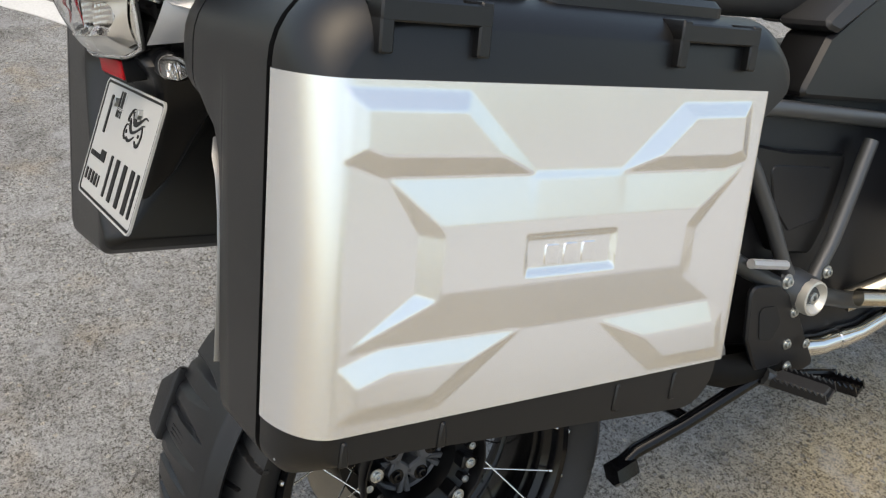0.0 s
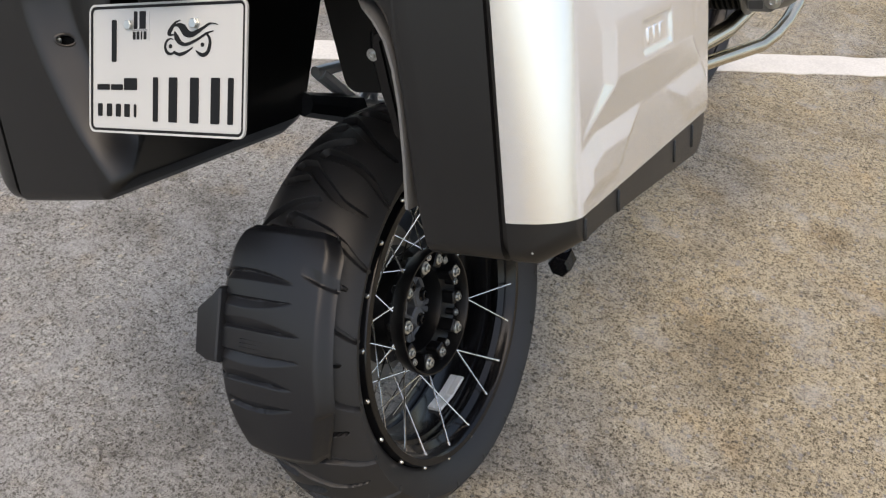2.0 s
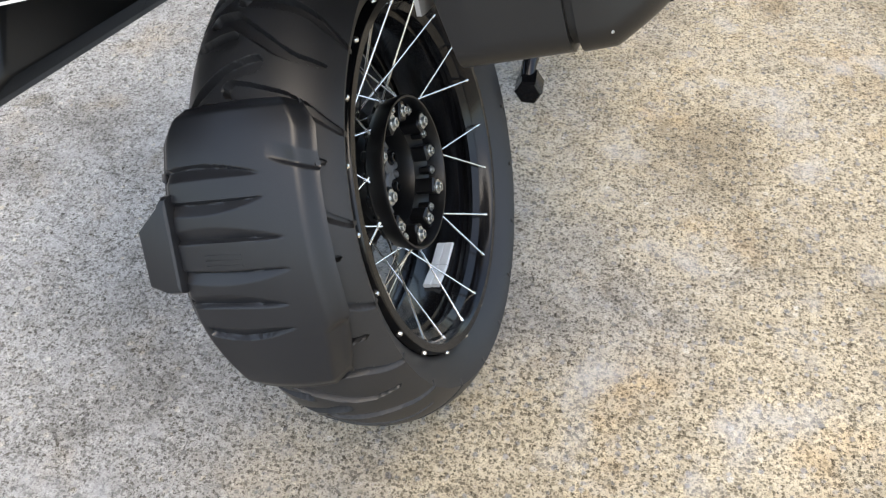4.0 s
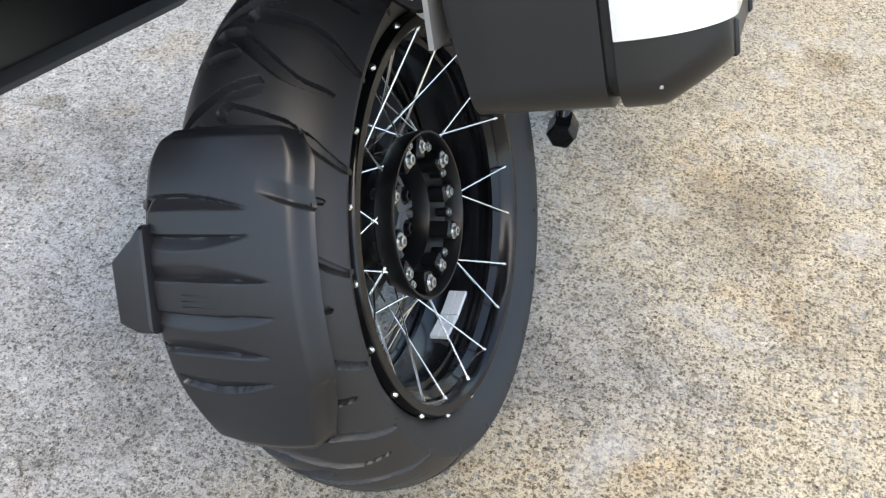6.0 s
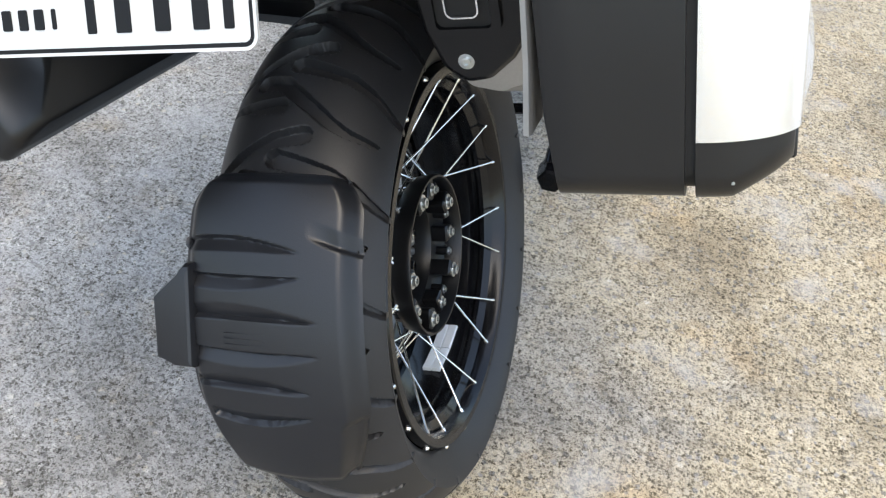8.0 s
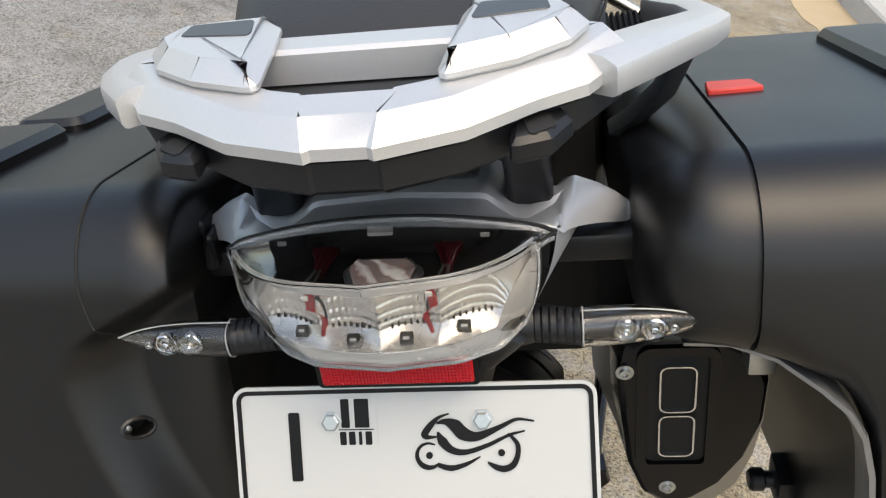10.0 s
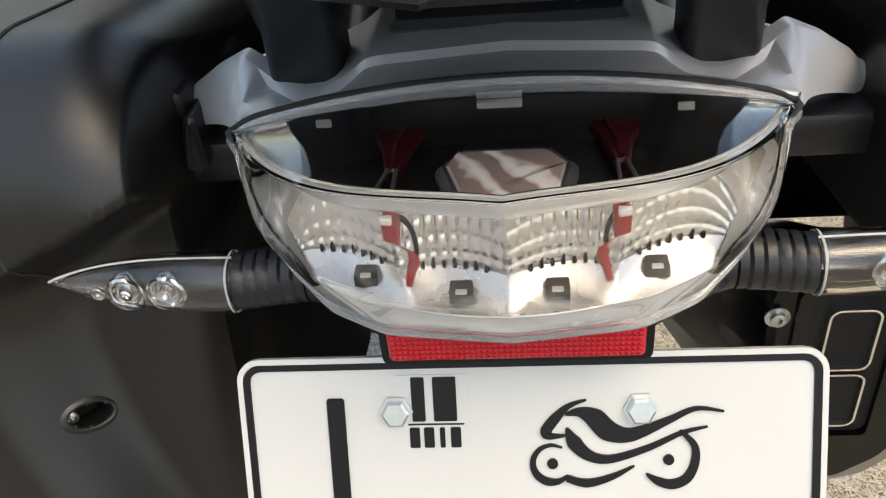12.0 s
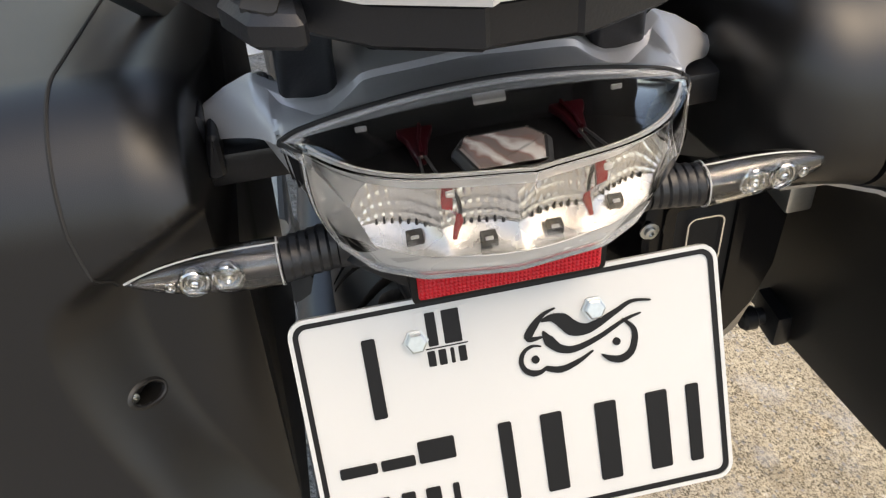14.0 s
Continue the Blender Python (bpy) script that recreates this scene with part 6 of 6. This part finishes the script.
peg((0.185, 0.548, 0.318), (0.266, 0.575, 0.311), 0.044, "foot_peg", M_GUARD, "toothed dark foot peg with a rubber pad")
part("peg_pad", Shape().prism(rounded([(0.190, 0.532), (0.266, 0.556), (0.258, 0.586), (0.184, 0.562)], 0.006, 3), lambda p, q, d: (p, q, d - 0.1 * (p - 0.19)), 0.309, 0.3205, 0.002), M_SEAT, motorcycle, "black rubber pad on the foot peg")
peg((0.200, 0.640, 0.287), (0.262, 0.655, 0.287), 0.030, "brake_pedal", M_RIM, "black toothed brake pedal", 6)
part("pedal_arm", Shape().tube([(0.19, 0.57, 0.31), (0.196, 0.62, 0.298), (0.205, 0.67, 0.283)], 0.006, 8), M_RIM, motorcycle, "black brake pedal arm")
part("peg_joint", Shape().tube([(0.178, 0.53, 0.318), (0.190, 0.55, 0.304)], [0.015, 0.013], 8), M_TUBE, motorcycle, "dark steel foot peg joint")
pipe = Shape().tube([(0.10, 0.52, 0.335), (0.13, 0.60, 0.322), (0.148, 0.70, 0.300), (0.150, 0.80, 0.290), (0.155, 0.92, 0.305), (0.16, 1.05, 0.33)], 0.0185, 18)
part("exhaust_pipe", pipe, M_CHROME, motorcycle, "polished exhaust pipe")
part("pipe_clamp", Shape().tube([(0.149, 0.745, 0.296), (0.150, 0.765, 0.294)], 0.0205, 18), M_CHROME, motorcycle, "pipe clamp")

# Engine, airbox and body panels behind the tubes.
rings = []
for y, hw, z0, z1 in ((0.46, 0.09, 0.36, 0.70), (0.55, 0.125, 0.33, 0.74), (0.80, 0.145, 0.27, 0.76), (1.05, 0.15, 0.25, 0.74), (1.22, 0.12, 0.28, 0.68)):
    rings.append([(x, y, z) for x, z in rounded([(-hw, z0), (hw, z0), (hw, z1), (-hw, z1)], 0.03, 4)])
part("engine", Shape().sheet(rings, wrap_v=True, caps=True), M_GUARD, motorcycle, "black engine and airbox block", 40)
panel_ = Shape().prism(rounded([(0.50, 0.690), (0.60, 0.655), (0.74, 0.62), (0.70, 0.52), (0.66, 0.475), (0.58, 0.50), (0.53, 0.60)], 0.012, 3), lambda p, q, d: (d, p, q), 0.125, 0.152, 0.004)
air = part("airbox_cover", panel_, M_CASE, motorcycle, "black ribbed airbox cover")
part("cover_recess", Shape().prism(rounded([(0.555, 0.645), (0.70, 0.608), (0.675, 0.53), (0.60, 0.53), (0.565, 0.58)], 0.01, 3), lambda p, q, d: (d, p, q), 0.150, 0.1545, 0.002), M_GUARD, air)
for i, (yz, x0, x1, mat) in enumerate((([(0.575, 0.742), (0.64, 0.815), (0.80, 0.870), (1.0, 0.90), (1.0, 0.66), (0.80, 0.690)], 0.10, 0.178, M_CASE), ([(0.62, 0.835), (0.70, 0.868), (0.95, 0.95), (1.0, 0.91), (0.80, 0.862), (0.655, 0.818)], 0.10, 0.186, M_SEAT))):
    part("side_panel", Shape().prism(rounded(yz, 0.01, 3), lambda p, q, d: (d - 0.25 * max(0, q - 0.8), p, q), x0, x1, 0.006), mat, motorcycle, "dark grey body side panel" if i == 0 else "black trim panel beside the seat")
tank = []
for y, hw, z0, z1 in ((0.80, 0.10, 0.80, 0.97), (0.9, 0.15, 0.78, 1.06), (1.1, 0.17, 0.75, 1.10), (1.3, 0.13, 0.75, 1.05)):
    tank.append([(x, y, z) for x, z in rounded([(-hw, z0), (hw, z0), (hw * 0.8, z1), (-hw * 0.8, z1)], 0.04, 5)])
part("fuel_tank", Shape().sheet(tank, wrap_v=True, caps=True), M_RIM, motorcycle, "black fuel tank", 40)

# Boxer cylinder and crash bar.
M_CRASH = material("satin tinted steel", (0.66, 0.60, 0.48), 0.22, 1.0, blotch=0.18, blotch_scale=14)
M_COVER = material("grey cast cover paint", (0.20, 0.205, 0.205), 0.36, 0.6, blotch=0.06, blotch_scale=20)
for side in (1, -1):
    barrel = Shape().prism(rounded([(0.925, 0.45), (1.14, 0.45), (1.15, 0.61), (1.06, 0.66), (0.93, 0.65)], 0.06, 5), lambda p, q, d: (side * d, p, q), 0.13, 0.30)
    cylinder = part("cylinder", barrel, M_CUP, motorcycle, "black finned cylinder")
    for k in range(11):
        x0, k_ = 0.178 + 0.0112 * k, 1 - 0.0016 * (10 - k) ** 1.5
        fin = Shape().prism(rounded([(1.03 - 0.130 * k_, 0.535 - 0.090 * k_), (1.15, 0.445), (1.16, 0.62), (1.06, 0.67), (1.03 - 0.125 * k_, 0.535 + 0.115 * k_)], [0.06, 0.03, 0.03, 0.05, 0.07], 6), lambda p, q, d: (side * d, p, q), x0, x0 + 0.0055, 0.001)
        part("fin", fin, M_CUP, cylinder)
    rings = []
    # A flange, a step and a domed shell.
    for x, k in ((0.296, 0.93), (0.297, 1.0), (0.300, 1.03), (0.305, 1.03), (0.308, 1.0), (0.309, 0.975), (0.330, 0.970), (0.355, 0.955), (0.376, 0.915), (0.392, 0.84), (0.402, 0.74), (0.407, 0.60)):
        rings.append([(side * x, 1.03 + p * k, 0.535 + q * k) for p, q in rounded([(-0.140, -0.098), (0.13, -0.105), (0.15, 0.06), (0.06, 0.13), (-0.120, 0.128)], [0.075, 0.05, 0.05, 0.05, 0.09], 10)])
    cyl_ = part("cylinder_cover", Shape().sheet(rings, wrap_v=True, caps=True), M_COVER, cylinder, "grey cast cylinder head cover", 40)
    # The oval plug lies on the rounded upper shoulder of the cover.
    plug_ = []
    for k, d in ((1.0, 0.006), (1.0, -0.0035), (0.9, -0.0045)):
        plug_.append([(side * (0.352 + 0.0225 * k * math.cos(a)), 0.9035 + d + 0.006 * k * math.sin(a), 0.612 - 0.3 * d + 0.0150 * k * math.sin(a)) for a in np.linspace(0, 2 * math.pi, 24, False)])
    part("plug", Shape().sheet(plug_, wrap_v=True, caps=True), M_SEAM, cyl_, "black oval plug")
    boss = Shape().prism(rounded([(0.316, 0.466), (0.362, 0.462), (0.384, 0.480), (0.372, 0.506), (0.316, 0.504)], 0.006, 3), lambda p, q, d: (side * p, d, q), 0.879, 0.925, 0.003)
    boss_ = part("boss", boss, M_COVER, cyl_)
    # Pocket drawn as a darker patch on the boss, its shade in the colour.
    part("boss_pocket_shade", Shape().prism(rounded([(0.320, 0.472), (0.348, 0.470), (0.348, 0.488), (0.320, 0.488)], 0.003, 2), lambda p, q, d: (side * p, d, q), 0.8795, 0.8775), M_TUBE, boss_)
    screw(cyl_, (side * 0.366, 0.880, 0.485), (0, 0, -90), 2.0)
    screw(cyl_, (side * 0.394, 0.935, 0.632), (0, 0, -60), 2.0)
    part("cover_guard", Shape().prism(rounded([(0.90, 0.535), (0.955, 0.525), (0.96, 0.585), (0.91, 0.60)], 0.01, 3), lambda p, q, d: (side * d, p, q), 0.392, 0.418, 0.004), M_SEAM, cyl_, "black rubber guard on the cover")
    path_ = [(0.19, 0.74, 0.388), (0.215, 0.80, 0.376), (0.268, 0.90, 0.364), (0.318, 1.0, 0.350), (0.338, 1.05, 0.355), (0.354, 1.1, 0.368), (0.364, 1.15, 0.386), (0.370, 1.2, 0.410), (0.366, 1.27, 0.455), (0.335, 1.33, 0.51), (0.29, 1.38, 0.56), (0.16, 1.40, 0.64)]
    part("crash_bar", Shape().tube([(side * x, y, z) for x, y, z in path_], 0.0145, 16), M_CRASH, motorcycle, "bright steel crash bar")
    header = [(0.30, 1.14, 0.44), (0.29, 1.06, 0.418), (0.26, 0.95, 0.405), (0.20, 0.84, 0.395), (0.15, 0.76, 0.36)]
    part("header_pipe", Shape().tube([(side * x, y, z) for x, y, z in header], 0.019, 16), M_CRASH, motorcycle, "polished exhaust header pipe")

# Front wheel, turned a little.
front = Shape().lathe([(-0.042, 0.245), (-0.045, 0.228), (-0.02, 0.215), (0.02, 0.215), (0.045, 0.228), (0.042, 0.245)], 60)
front_wheel = part("front_wheel", front, M_RIM, motorcycle, "black front wheel rim")
part("tyre", tyre_shape(0.312, 0.060, 0.240, 0.044, 300, 22, (0, 0, 0)), M_TYRE, front_wheel, "black front tyre", 40)
front_wheel.matrix_basis = Matrix.Translation((0.0, 1.515, 0.309)) @ pose(0, 0, 0, 0, 0, -9)
part("spoke_disc", Shape().lathe([(-0.03, 0.0001), (-0.03, 0.04), (-0.012, 0.06), (-0.012, 0.13), (0.012, 0.13), (0.012, 0.06), (0.03, 0.04), (0.03, 0.0001)], 36), M_TUBE, front_wheel, "hub and brake disc")
fork = Shape()
for side in (1, -1):
    fork.tube([(side * 0.08, 1.515, 0.31), (side * 0.085, 1.40, 0.62), (side * 0.085, 1.30, 0.92)], 0.024, 14)
part("fork", fork, M_TUBE, motorcycle, "dark fork legs")

# Alloy pannier carrier on the left, seen below the tail.
for path, r in (([(-0.130, 0.085, 0.664), (-0.130, 0.26, 0.622), (-0.130, 0.36, 0.60)], 0.009), ([(-0.130, 0.095, 0.658), (-0.130, 0.165, 0.575), (-0.130, 0.24, 0.54)], 0.011), ([(-0.130, 0.25, 0.665), (-0.130, 0.205, 0.56)], 0.008), ([(-0.130, 0.165, 0.575), (-0.130, 0.31, 0.62)], 0.007)):
    part("carrier_strut", Shape().tube(path, r, 10), M_SILVER, motorcycle, "pale alloy carrier strut")
part("carrier_block", Shape().tube([(-0.125, 0.035, 0.635), (-0.125, 0.15, 0.575)], [0.018, 0.024], 8), M_GUARD, motorcycle, "black carrier block")
for side in (1, -1):
    part("case_mount", Shape().prism(rounded([(-0.196, 0.921), (-0.170, 0.921), (-0.170, 0.941), (-0.196, 0.941)], 0.003, 2), lambda p, q, d: (side * d, p, q), 0.08, 0.152, 0.002), M_GUARD, motorcycle, "black pannier mounting tube")
